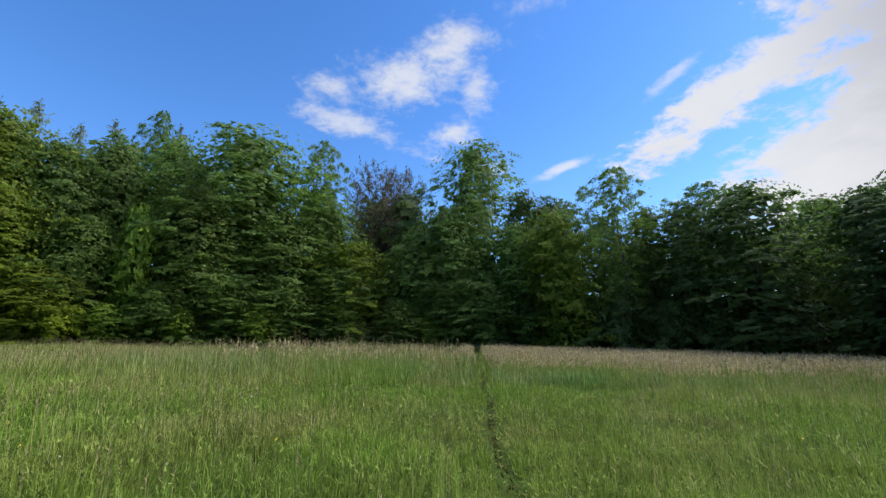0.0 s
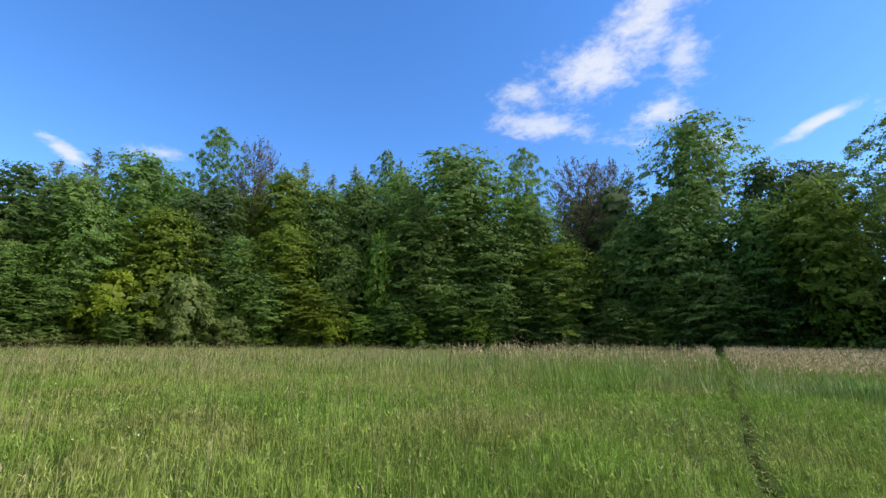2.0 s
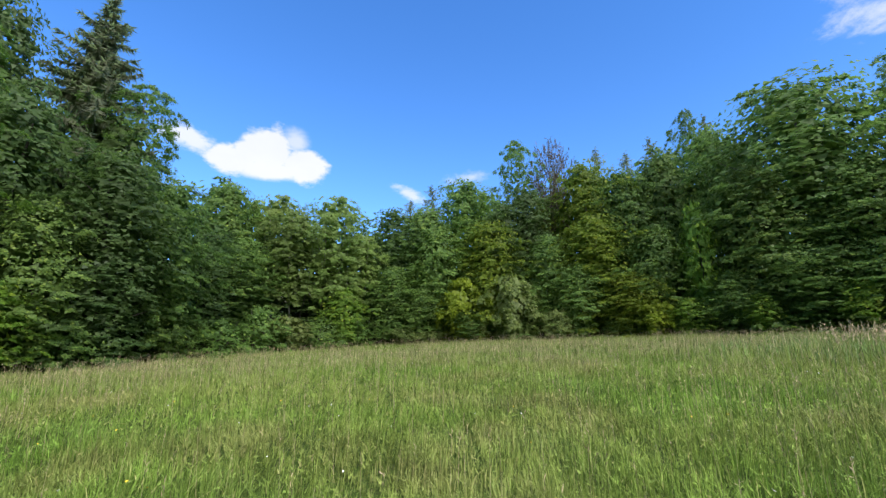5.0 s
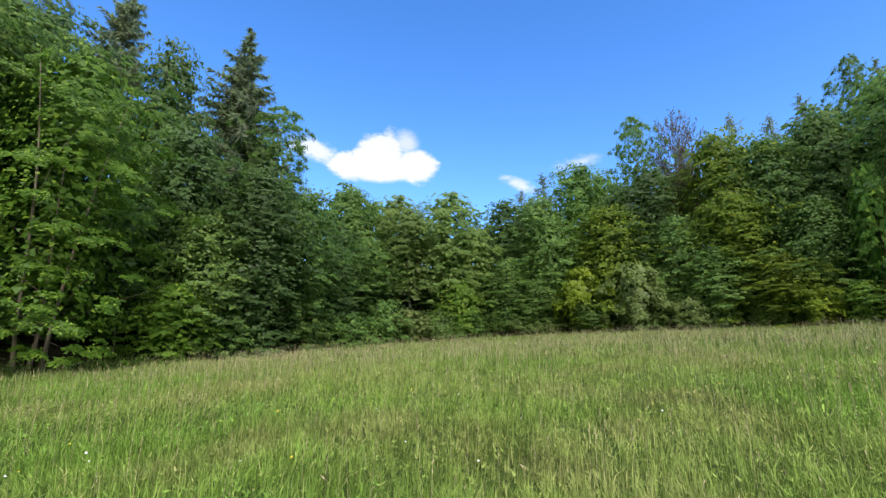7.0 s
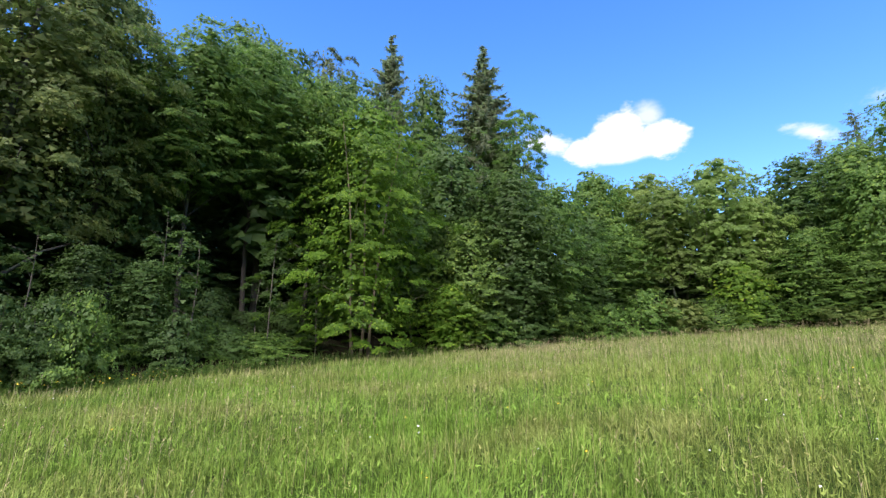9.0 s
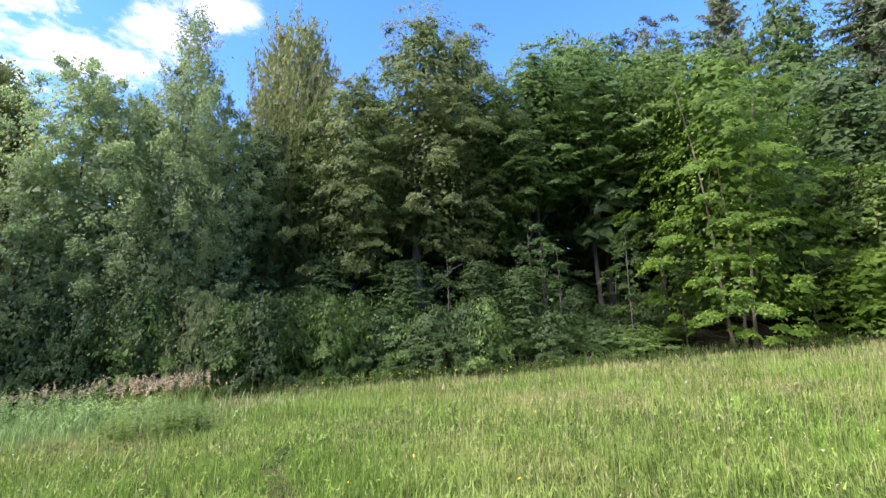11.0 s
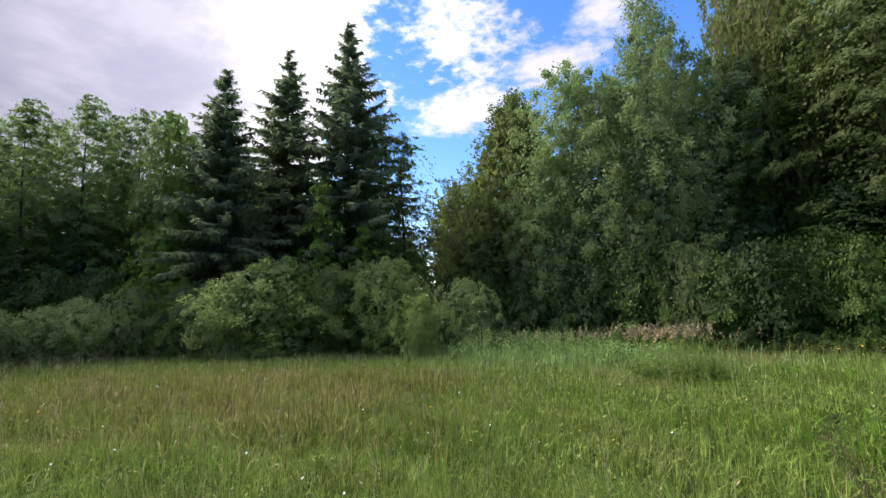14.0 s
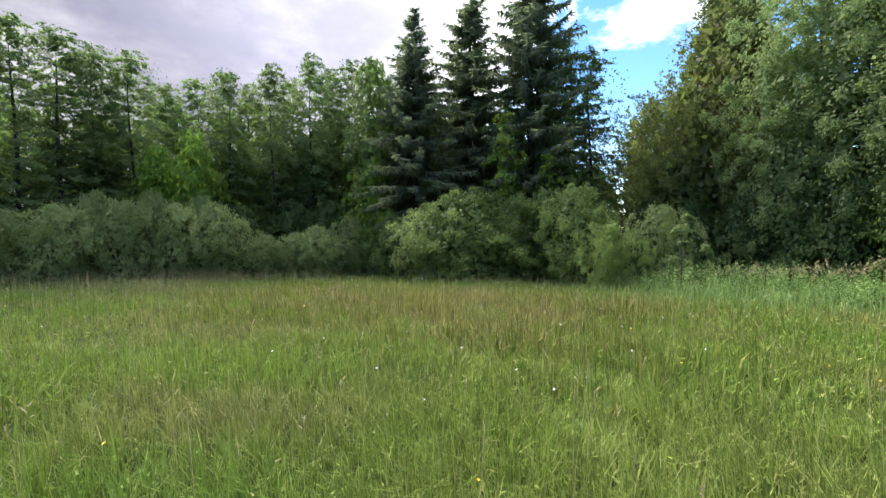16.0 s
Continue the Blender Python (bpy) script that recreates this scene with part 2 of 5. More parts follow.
LEAF = {
    "broad": leaf_material("broad_leaf", (0.064, 0.128, 0.035), (0.166, 0.284, 0.069), (0.225, 0.345, 0.074)),
    # darker copy of the broad leaf: the forest's shade is put into the colour
    "deep": leaf_material("shade_dark_leaf", (0.046, 0.088, 0.032), (0.112, 0.185, 0.058)),
    "fresh": leaf_material("fresh_leaf", (0.083, 0.18, 0.03), (0.215, 0.355, 0.055), (0.3, 0.42, 0.06)),
    "beech": leaf_material("beech_leaf", (0.055, 0.125, 0.018), (0.155, 0.275, 0.036), (0.24, 0.37, 0.05)),
    "linden": leaf_material("linden_leaf", (0.09, 0.155, 0.022), (0.225, 0.32, 0.042), (0.29, 0.36, 0.04)),
    "yellow": leaf_material("yellow_green_leaf", (0.115, 0.180, 0.022), (0.255, 0.340, 0.035)),
    "oak": leaf_material("oak_leaf", (0.105, 0.155, 0.045), (0.235, 0.305, 0.10), (0.29, 0.34, 0.11)),
    "aspen": leaf_material("aspen_leaf", (0.175, 0.24, 0.105), (0.36, 0.45, 0.20), thin=0.6, rough=0.45),
    "alder": leaf_material("alder_leaf", (0.115, 0.175, 0.07), (0.25, 0.345, 0.125), thin=0.62),
    "valley": leaf_material("birch_leaf", (0.135, 0.205, 0.062), (0.285, 0.40, 0.115), thin=0.58),
    "willow": leaf_material("willow_leaf", (0.235, 0.295, 0.125), (0.45, 0.53, 0.235), thin=0.64, rough=0.45),
    "sallow": leaf_material("sallow_leaf", (0.20, 0.30, 0.10), (0.40, 0.525, 0.19), thin=0.62),
    "olive": leaf_material("olive_brown_leaf", (0.145, 0.165, 0.062), (0.29, 0.295, 0.115), (0.15, 0.20, 0.07), thin=0.55),
    "brown": leaf_material("brown_leaf", (0.105, 0.075, 0.052), (0.18, 0.135, 0.095), (0.13, 0.13, 0.06), thin=0.2),
    "spruce": leaf_material("spruce_needles", (0.125, 0.145, 0.098), (0.265, 0.29, 0.185), thin=0.6, rough=0.8),
    "pine": leaf_material("pine_needles", (0.041, 0.067, 0.030), (0.103, 0.128, 0.054), thin=0.15),
}
BARK = {
    "grey": bark_material("grey_bark", (0.05, 0.042, 0.034), (0.16, 0.14, 0.115)),
    "dark": bark_material("dark_bark", (0.022, 0.018, 0.015), (0.075, 0.062, 0.05)),
    "pale": bark_material("pale_bark", (0.20, 0.19, 0.165), (0.42, 0.40, 0.36), marks=(0.05, 0.045, 0.04)),
    "warm": bark_material("warm_bark", (0.10, 0.075, 0.05), (0.25, 0.19, 0.135)),
}
GRASS = grass_material("meadow_grass", ((0.180, 0.300, 0.043), (0.258, 0.325, 0.074), (0.320, 0.270, 0.120), (0.150, 0.250, 0.062)))
FAR_GRASS = grass_material("far_meadow_grass", ((0.186, 0.268, 0.055), (0.260, 0.295, 0.092), (0.345, 0.287, 0.165), (0.152, 0.224, 0.078)), spread=1.3)
LUSH = grass_material("lush_grass", ((0.150, 0.262, 0.070), (0.205, 0.300, 0.098), (0.270, 0.285, 0.130), (0.125, 0.225, 0.080)), spread=0.6)
DRY = grass_material("dry_meadow_grass", ((0.225, 0.225, 0.055), (0.285, 0.250, 0.080), (0.320, 0.255, 0.115), (0.190, 0.225, 0.058)), spread=1.3)
STRAW = grass_material("trodden_straw", ((0.250, 0.235, 0.090), (0.330, 0.280, 0.140), (0.360, 0.285, 0.170), (0.200, 0.230, 0.080)), spread=0.8)
HERB = grass_material("nettle_leaf", ((0.215, 0.350, 0.105), (0.260, 0.385, 0.125), (0.280, 0.355, 0.130), (0.17, 0.29, 0.09)), spread=0.4)
SEED = grass_material("seed_heads", ((0.44, 0.355, 0.205), (0.50, 0.40, 0.25), (0.51, 0.36, 0.265), (0.37, 0.345, 0.17)), thin=0.3)
GROUND = ground_material()


# ---- building helpers ----
def part(name, me, material, parent, label=""):
    me.materials.clear()
    me.materials.append(material)
    ob = new(name, me)
    ob.parent = parent
    return tagged(ob, label)


def mesh_of(name, verts, faces, smooth=False):
    me = bpy.data.meshes.new(name)
    me.from_pydata(verts, [], faces)
    if smooth:
        me.shade_smooth()
    return me


def unit(v):
    return v / np.maximum(np.linalg.norm(v, axis=-1, keepdims=True), 1e-9)


def tubes(name, lines, sides=7):
    """Tapered round limbs along bent lines of (points, radii), in one mesh."""
    verts, faces = [], []
    for pts, rad in lines:
        pts = np.asarray(pts, float)
        start = len(verts)
        for i, p in enumerate(pts):
            t = unit(pts[min(i + 1, len(pts) - 1)] - pts[max(i - 1, 0)])
            a = unit(np.cross(t, (0.31, 0.95, 0.05) if abs(t[2]) > 0.5 else (0, 0, 1.0)))
            b = np.cross(t, a)
            for j in range(sides):
                g = 2 * math.pi * j / sides
                verts.append(p + (a * math.cos(g) + b * math.sin(g)) * rad[i])
        for i in range(len(pts) - 1):
            for j in range(sides):
                q, r = start + i * sides + j, start + i * sides + (j + 1) % sides
                faces.append((q, r, r + sides, q + sides))
        faces.append(tuple(start + (len(pts) - 1) * sides + j for j in range(sides)))
    return mesh_of(name, [tuple(v) for v in verts], faces, True)


def leaf_mesh(name, at, along, up, length, width):
    """Small pointed leaves, one face each."""
    side = unit(np.cross(along, up)) * (width * 0.62)[:, None]
    v = np.stack([at - side, at + side, at + along * length[:, None]], 1).reshape(-1, 3)
    return mesh_of(name, v, np.arange(len(v)).reshape(-1, 3))


def rand_dirs(rng, n):
    return unit(rng.normal(size=(n, 3)))


def sprays(rng, centres, normals, radius, per, leaf, slim, droop=0.35, jitter=0.45, thick=0.12, lay=0.4, facing=None):
    """Leaves in shelf-like sprays round branch ends. Returns the arguments of leaf_mesh."""
    n = len(centres)
    c, nrm, R = np.repeat(centres, per, 0), np.repeat(normals, per, 0), np.repeat(radius, per)
    a = unit(np.cross(nrm, (0.3, 0.2, 1.0)))
    b = np.cross(nrm, a)
    ang, r = rng.uniform(0, 2 * math.pi, n * per), np.sqrt(rng.uniform(0, 1, n * per))
    lobes = 0.72 + 0.28 * np.sin(ang * 3 + np.repeat(rng.uniform(0, 6, n), per)) + 0.15 * np.sin(ang * 7 + np.repeat(rng.uniform(0, 6, n), per))
    out = a * np.cos(ang)[:, None] + b * np.sin(ang)[:, None]
    at = c + out * (R * r * lobes)[:, None] + nrm * (rng.normal(0, thick, n * per) * R - droop * R * r * r)[:, None]
    up = unit(nrm + rng.normal(0, jitter, (n * per, 3)) + (0 if facing is None else np.repeat(facing, per, 0)))
    along = out * 0.55 + rng.normal(0, 0.75, (n * per, 3)) * np.array((1, 1, lay)) - np.array((0, 0, 0.2))
    along = unit(along - up * (0.85 * np.sum(along * up, 1))[:, None])
    length = leaf * rng.uniform(0.65, 1.25, n * per)
    return at, along, up, length, length * slim


def envelope(u, shape):
    """Crown radius, as a share of the widest, by the height in the crown from 0 to 1."""
    u = np.clip(u, 0, 1)
    if shape == "ogive":
        return np.clip(np.clip(1.0 - (np.clip(u - 0.22, 0, 1) / 0.80) ** 1.35, 0, 1) ** 0.9, 0.06, 1) * np.clip(0.7 + 1.4 * u, 0, 1)
    mid, low, power = {"dome": (0.58, 0.85, 2.8), "tall": (0.68, 0.80, 2.8), "round": (0.50, 0.55, 2.2), "column": (0.35, 0.72, 1.7)}[shape]
    top = np.clip(1 - (np.clip(u - mid, 0, 1) / (1 - mid)) ** power, 0, 1) ** 0.55
    return np.clip(np.where(u > mid, top, low + (1 - low) * (u / mid) ** 0.8), 0.10, 1)


def broadleaf(name, leaf, bark, H, R, base, shape, clumps, per, size, seed, slim=0.6, spray=0.13, stems=1, shell=0.72,
              tilt=0.45, droop=0.12, girth=0.022, limbs=14, jitter=0.45, lean=0.04, core=900, lobe=0.17, heart_leaf=0.060, flat=0.7, ragged=0.16, thick=0.15, lay=0.35, fan=False, each=6, dense=True, label=""):
    """A broadleaved tree or shrub: bent trunk(s), limbs, and a crown of billowing lobes set with sprays of single leaves."""
    rng = np.random.default_rng(seed)
    tree = new(name)
    cb, ch = base * H, H * (1 - base)
    ph = rng.uniform(0, 6.28, 8)

    def outline(u, th):
        return R * envelope(u, shape) * (1 + ragged * np.sin(2 * th + ph[0] + 3 * u) + 0.8 * ragged * np.sin(3 * th + ph[1] - 5 * u)
                                         + 0.6 * ragged * np.sin(5 * th + ph[2] + 9 * u))

    # lobes over the crown
    lobes = max(clumps // each, 4)
    def spread(n, bias):
        """Heights and angles spread evenly over the crown."""
        grid = np.linspace(0, 1, 200)
        sums = np.cumsum(envelope(grid, shape) + bias + (0.2 if shape == "ogive" else 2.2) * np.clip(grid - 0.82, 0, 1))
        i = rng.permutation(n)
        height = np.interp((i + rng.uniform(0.1, 0.9, n)) / n, sums / sums[-1], grid)
        return height, (i * 2.39996 + rng.normal(0, 0.25, n)) % 6.2832

    u, th = spread(lobes, 0.08)
    rho = shell + (1 - shell) * rng.uniform(0, 1, lobes) ** 0.7
    rho[rng.uniform(0, 1, lobes) < 0.25] *= 0.8
    cap = u > 0.86
    rho[cap] = np.sqrt(rng.uniform(0, 1, cap.sum())) * 1.0
    bulge = R * lobe * rng.uniform(0.65, 1.35, lobes) * (0.5 + 0.5 * envelope(u, shape))
    rr = np.clip(outline(u, th) * rho - bulge * 0.4 * (rho > 0.5), 0, None)
    cen = np.stack([np.cos(th) * rr + lean * H * np.sin(u * 2.0 + ph[4]), np.sin(th) * rr, cb + ch * u - bulge * flat * 0.75], 1)
    cen[:, 2] = np.maximum(cen[:, 2], 0.15 * bulge)
    # sprays over the upper and outer side of every lobe
    L = np.repeat(np.arange(lobes), each)
    outward = np.stack([np.cos(th), np.sin(th), 0 * th], 1)[L]
    d = unit(rng.normal(0, 0.65, (len(L), 3)) + outward * 0.75 + np.array((0, 0, 0.5)))
    at = cen[L] + d * (bulge[L] * rng.uniform(0.75, 1.1, len(L)))[:, None] * np.array((1, 1, flat))
    at[:, 2] = np.maximum(at[:, 2], 0.05)
    nrm = unit(np.array((0, 0, 1.0)) + d * tilt * np.array((1, 1, 0.4)) + outward * 0.3 * tilt + rng.normal(0, 0.15, (len(L), 3)))
    if fan:
        # boughs as drooping roofs of leaves that reach outwards, open below
        across = np.stack([-np.sin(th), np.cos(th), 0 * th], 1)[L]
        s, w = rng.uniform(-1, 1, len(L)), rng.uniform(-1, 1, len(L))
        w *= 1 - 0.55 * np.clip(s, 0, 1)
        sag = rng.uniform(0.3, 1.3, lobes)[L]
        fall = flat * (sag * (0.25 * s + 0.25 * s * np.abs(s)) + rng.uniform(-0.35, 0.35, lobes)[L] * w + 0.4 * w * w) + rng.normal(0, 0.12, len(L))
        at = cen[L] + (outward * (s * 1.15)[:, None] + across * w[:, None] - np.array((0, 0, 1.0)) * fall[:, None]) * bulge[L][:, None]
        at[:, 2] = np.maximum(at[:, 2], 0.05)
        nrm = unit(np.array((0, 0, 1.0)) + tilt * (outward * (0.55 + 0.45 * s)[:, None] + across * (0.7 * w)[:, None]) + rng.normal(0, 0.14, (len(L), 3)))
    rad = R * spray * rng.uniform(0.65, 1.35, len(L)) * (0.7 + 0.3 * envelope(u, shape))[L]
    lines = []
    for s in range(stems):
        g = 2 * math.pi * s / max(stems, 1) + ph[5]
        foot = np.array((math.cos(g), math.sin(g), 0)) * (0.0 if stems == 1 else 0.03 * H)
        top = np.array((math.cos(g) * R * (0.05 if stems == 1 else 0.4), math.sin(g) * R * (0.05 if stems == 1 else 0.4), H * 0.9))
        pts = [foot + (top - foot) * t + np.array((math.sin(t * 5 + g), math.cos(t * 4 + g * 2), 0)) * 0.012 * H * (t > 0) for t in np.linspace(0, 1, 8)]
        pts[0] = pts[0] - np.array((0, 0, 0.3))
        r0 = girth * H / math.sqrt(stems)
        lines.append((pts, [r0 * (1.35 if i == 0 else (1 - t) ** 0.8 + 0.06) for i, t in enumerate(np.linspace(0, 1, 8))]))
    for line in lines:
        part("trunk" if stems == 1 else "stem", tubes("trunk", [line]), BARK[bark], tree)
    for i in rng.choice(lobes, min(limbs, lobes), replace=False):
        stem = lines[i % stems][0]
        t = min(max(cen[i, 2] - 0.55 * rr[i] - 0.05 * H, 0.12 * H) / (0.9 * H), 0.93)
        k0 = int(t * 7)
        a = stem[k0] + (stem[min(k0 + 1, 7)] - stem[k0]) * (t * 7 - k0)
        m = (a + cen[i]) / 2 + np.array((0, 0, 0.06 * rr[i])) + rng.normal(0, 0.03 * R, 3)
        w = girth * H * 0.34 * (1 - t * 0.6) / math.sqrt(stems)
        part("limb", tubes("limb", [([a, m, cen[i]], [w, w * 0.65, w * 0.2])], 5), BARK[bark], tree)
    outer = sprays(rng, at, nrm, rad, per, size, slim, droop, jitter, thick, lay, outward * (1.1 - 0.75 * u[L])[:, None] if fan else None)
    # leaves in the heart of the crown
    uc, tc = spread(core, 0.0)
    uc, pc = 0.02 + 0.955 * uc, rng.uniform(0.2, 1, core) ** 0.6 * 0.84
    rc = outline(uc, tc) * pc
    ac = np.stack([np.cos(tc) * rc + lean * H * np.sin(uc * 2.0 + ph[4]), np.sin(tc) * rc, cb + ch * uc], 1)
    lc = np.full(core, heart_leaf * R + 0.03) * rng.uniform(0.7, 1.3, core)
    face = unit(np.stack([np.cos(tc), np.sin(tc), 0.5 + 0 * tc], 1) + rng.normal(0, 0.3, (core, 3)))
    hang = rng.normal(0, 0.8, (core, 3)) - np.array((0, 0, 0.5))
    deep = (np.arange(core) % 4 == 0) & dense
    ac[deep] *= np.array((0.62, 0.62, 0.95))
    lc[deep] = np.clip(2.2 * lc[deep], 0.045 * R, None)
    heart = (ac, unit(hang - face * (0.9 * np.sum(hang * face, 1))[:, None]), face, lc, lc * 0.9)
    whole = [np.concatenate(pair) for pair in zip(outer, heart)]
    part("crown", leaf_mesh("crown", *whole), LEAF[leaf], tree)
    tree["size"] = (H, R)
    return tagged(tree, label, "tree")


def upswept(name, leaf, bark, H, R, base, shape, boughs, twigs, per, size, seed, slim=0.4, rise=1.1, girth=0.012, twig=0.16, inner=0.35, drawn=110, core=0, label=""):
    """A tree of steeply rising boughs: each one curves outwards and up, set with twigs and small leaves."""
    rng = np.random.default_rng(seed)
    tree = new(name)
    trunk = [(0, 0, -0.3), (0.008 * H, 0.004 * H, 0.3 * H), (-0.006 * H, 0.004 * H, 0.6 * H), (0, 0, 0.93 * H)]
    part("trunk", tubes("trunk", [(trunk, [girth * H * 1.3, girth * H * 0.8, girth * H * 0.45, 0.02])]), BARK[bark], tree)
    grid = np.linspace(0, 1, 200)
    sums = np.cumsum(envelope(grid, shape) + 0.12)
    i = np.arange(boughs)
    u = np.interp((i + rng.uniform(0, 1, boughs)) / boughs, sums / sums[-1], grid)
    th = (rng.permutation(boughs) * 2.39996 + rng.normal(0, 0.3, boughs)) % 6.2832
    ph = rng.uniform(0, 6.28, 3)
    wave = 1 + 0.14 * np.sin(2 * th + ph[0] + 3 * u) + 0.10 * np.sin(5 * th + ph[1] - 8 * u)
    reach = R * envelope(u, shape) * wave * rng.uniform(0.72, 1.08, boughs)
    out = np.stack([np.cos(th), np.sin(th), 0 * th], 1)
    z1 = H * (base + (1 - base) * u)
    z0 = np.clip(z1 - rise * reach - 0.04 * H, 0.3 * base * H + 0.1, None)
    up = np.array((0, 0, 1.0))

    def bough(q, k):
        """The point at the share q of bough k."""
        return out[k] * (reach[k] * q ** 0.8)[:, None] + up * (z0[k] + (z1[k] - z0[k]) * q ** 1.45)[:, None]

    arms = []
    for k in rng.choice(boughs, min(drawn, boughs), replace=False):
        pts = bough(np.array((0.0, 0.35, 0.7, 0.98)), np.full(4, k))
        arms.append((pts, [0.16 * girth * H, 0.11 * girth * H, 0.07 * girth * H, 0.008]))
    tagged(part("branch_work", tubes("branch_work", arms, 4), BARK[bark], tree), kind="stuff")
    k = np.repeat(i, twigs)
    q = inner + (1 - inner) * rng.uniform(0, 1, len(k)) ** 0.8
    root = bough(q, k)
    ahead = unit(bough(np.minimum(q + 0.05, 1.05), k) - root)
    side = unit(ahead * 0.9 + rng.normal(0, 0.42, (len(k), 3)) + up * 0.25)
    long = twig * R * rng.uniform(0.5, 1.3, len(k))
    m = np.repeat(np.arange(len(k)), per)
    s = rng.uniform(0.05, 1, len(m))
    at = root[m] + side[m] * (long[m] * s)[:, None] + rng.normal(0, 0.05 * twig * R + 0.03, (len(m), 3))
    along = unit(side[m] + rng.normal(0, 0.45, (len(m), 3)))
    length = size * rng.uniform(0.6, 1.3, len(m))
    uc, tc = np.interp(rng.uniform(0, 1, core), sums / sums[-1], grid) * 0.94, rng.uniform(0, 6.283, core)
    rc = R * envelope(uc, shape) * np.sqrt(rng.uniform(0, 1, core)) * 0.72
    heart = np.stack([np.cos(tc) * rc, np.sin(tc) * rc, H * (base + (1 - base) * uc)], 1)
    at, along = np.concatenate([at, heart]), np.concatenate([along, unit(rng.normal(0, 0.6, (core, 3)) + up)])
    length = np.concatenate([length, 0.09 * R * rng.uniform(0.7, 1.3, core)])
    part("crown", leaf_mesh("crown", at, along, rand_dirs(rng, len(at)), length, length * slim), LEAF[leaf], tree)
    tree["size"] = (H, R)
    return tagged(tree, label, "tree")


def conifer(name, H, R, base, seed, leaf="spruce", whorl=0.50, per=34, sag=0.5, gappy=0.0, twig=1.0, label=""):
    """A spruce: straight stem, whorls of drooping branches hung with needle twigs, ragged towards the tip."""
    rng = np.random.default_rng(seed)
    tree = new(name)
    part("trunk", tubes("trunk", [([(0, 0, -0.3), (0.02 * H * 0.3, 0, H * 0.4), (0, 0, H * 0.995)], [0.013 * H, 0.008 * H, 0.01])]), BARK["dark"], tree)
    at, along, up, length, arms = [], [], [], [], []
    z = level = base * H
    while level < H * 0.985:
        u = (level - base * H) / (H * (1 - base))
        reach = R * min(1.0, (1.01 - u) / 0.62) ** 1.05 * min(1.0, 0.75 + 1.5 * u)
        for g in rng.uniform(0, 6.283) + np.arange(9) * 0.698 + rng.normal(0, 0.2, 9):
            if rng.uniform() < gappy:
                continue
            ln = reach * rng.uniform(0.35, 1.2)
            out = np.array((math.cos(g), math.sin(g), 0))
            side = np.array((-math.sin(g), math.cos(g), 0))
            n = max(8, int(per * (0.2 + 0.8 * ln / R)))
            s = np.sort(rng.uniform(0.12, 1, n))
            lift = 0.55 * (u - 0.25) + rng.normal(0, 0.10)
            line = lambda q: np.outer(q * ln, out) + np.outer((lift * q - sag * (1 - u * 0.8) * q * q * 0.55 + 0.16 * q ** 4) * ln, (0, 0, 1)) + np.array((0, 0, z))
            z = level + rng.uniform(-1.6, 1.6) * whorl * H / 17
            p = line(s)
            w = rng.choice((-1, 1), n)
            at.append(p)
            hang = np.where(rng.uniform(0, 1, n) < 0.70 - 0.35 * u, rng.uniform(1.2, 3.2, n), rng.uniform(-0.1, 0.7, n))
            along.append(unit(np.outer(rng.uniform(0.2, 0.8, n), out) + side * (w * rng.uniform(0.2, 0.9, n))[:, None] - np.outer(hang, (0, 0, 1))))
            up.append(unit(out + np.array((0, 0, 0.25)) + rng.normal(0, 0.7, (n, 3))))
            length.append((0.30 + 0.35 * (1 - s)) * min(1.0, 0.45 + ln / 2.4) * rng.uniform(0.6, 1.3, n) * twig * H / 17)
            if len(arms) < 90:
                arms.append((line(np.array((0.0, 0.5, 0.95))), [0.035, 0.022, 0.008]))
        level += whorl * rng.uniform(0.75, 1.2) * (1.0 - 0.35 * u) * H / 17
    tagged(part("branch_work", tubes("branch_work", arms, 4), BARK["dark"], tree), kind="stuff")
    length = np.concatenate(length)
    part("crown", leaf_mesh("crown", np.concatenate(at), np.concatenate(along), np.concatenate(up), length, length * 0.24), LEAF[leaf], tree)
    tree["size"] = (H, R)
    return tagged(tree, label, "tree")


# ---- ground: a tilted meadow in a ring of forest ----
EDGE_AZ = (0, 30, 60, 75, 87, 107, 124, 135, 150, 167, 185, 200, 220, 245, 260, 275, 295, 317, 340, 360)
EDGE_R = (45, 46, 46, 44, 39, 32, 28, 25, 23, 23, 23, 25, 27, 29, 30, 31, 36, 42, 44, 45)
EYE = 1.65


def edge(az):
    return np.interp(np.asarray(az) % 360, EDGE_AZ, EDGE_R)


def ground_z(x, y):
    x, y = np.asarray(x, float), np.asarray(y, float)
    r = np.hypot(x, y)
    a = np.arctan2(-x, y)
    soft = np.sqrt(r * r + 4) - 2
    z = r * (0.0494 * np.cos(a) + 0.0496 * np.sin(a)) + soft * (0.0115 - 0.0011 * np.cos(2 * a) + 0.0027 * np.sin(2 * a))
    wood = np.clip(r - edge(np.degrees(a)), 0, None)
    hill = (0.5 + 0.5 * np.cos(a - radians(62))) ** 0.45
    flat = np.clip(1 - (r - 90) / 200, 0.0, 1)
    near = np.minimum(r, 90) / np.maximum(r, 1e-6)
    z = z * near + hill ** 1.5 * 22 * (1 - np.exp(-wood / 55)) * (0.35 + 0.65 * flat)
    return z + 0.05 * np.sin(x * 0.7 + 1) * np.sin(y * 0.6) * np.clip(r / 6, 0, 1)


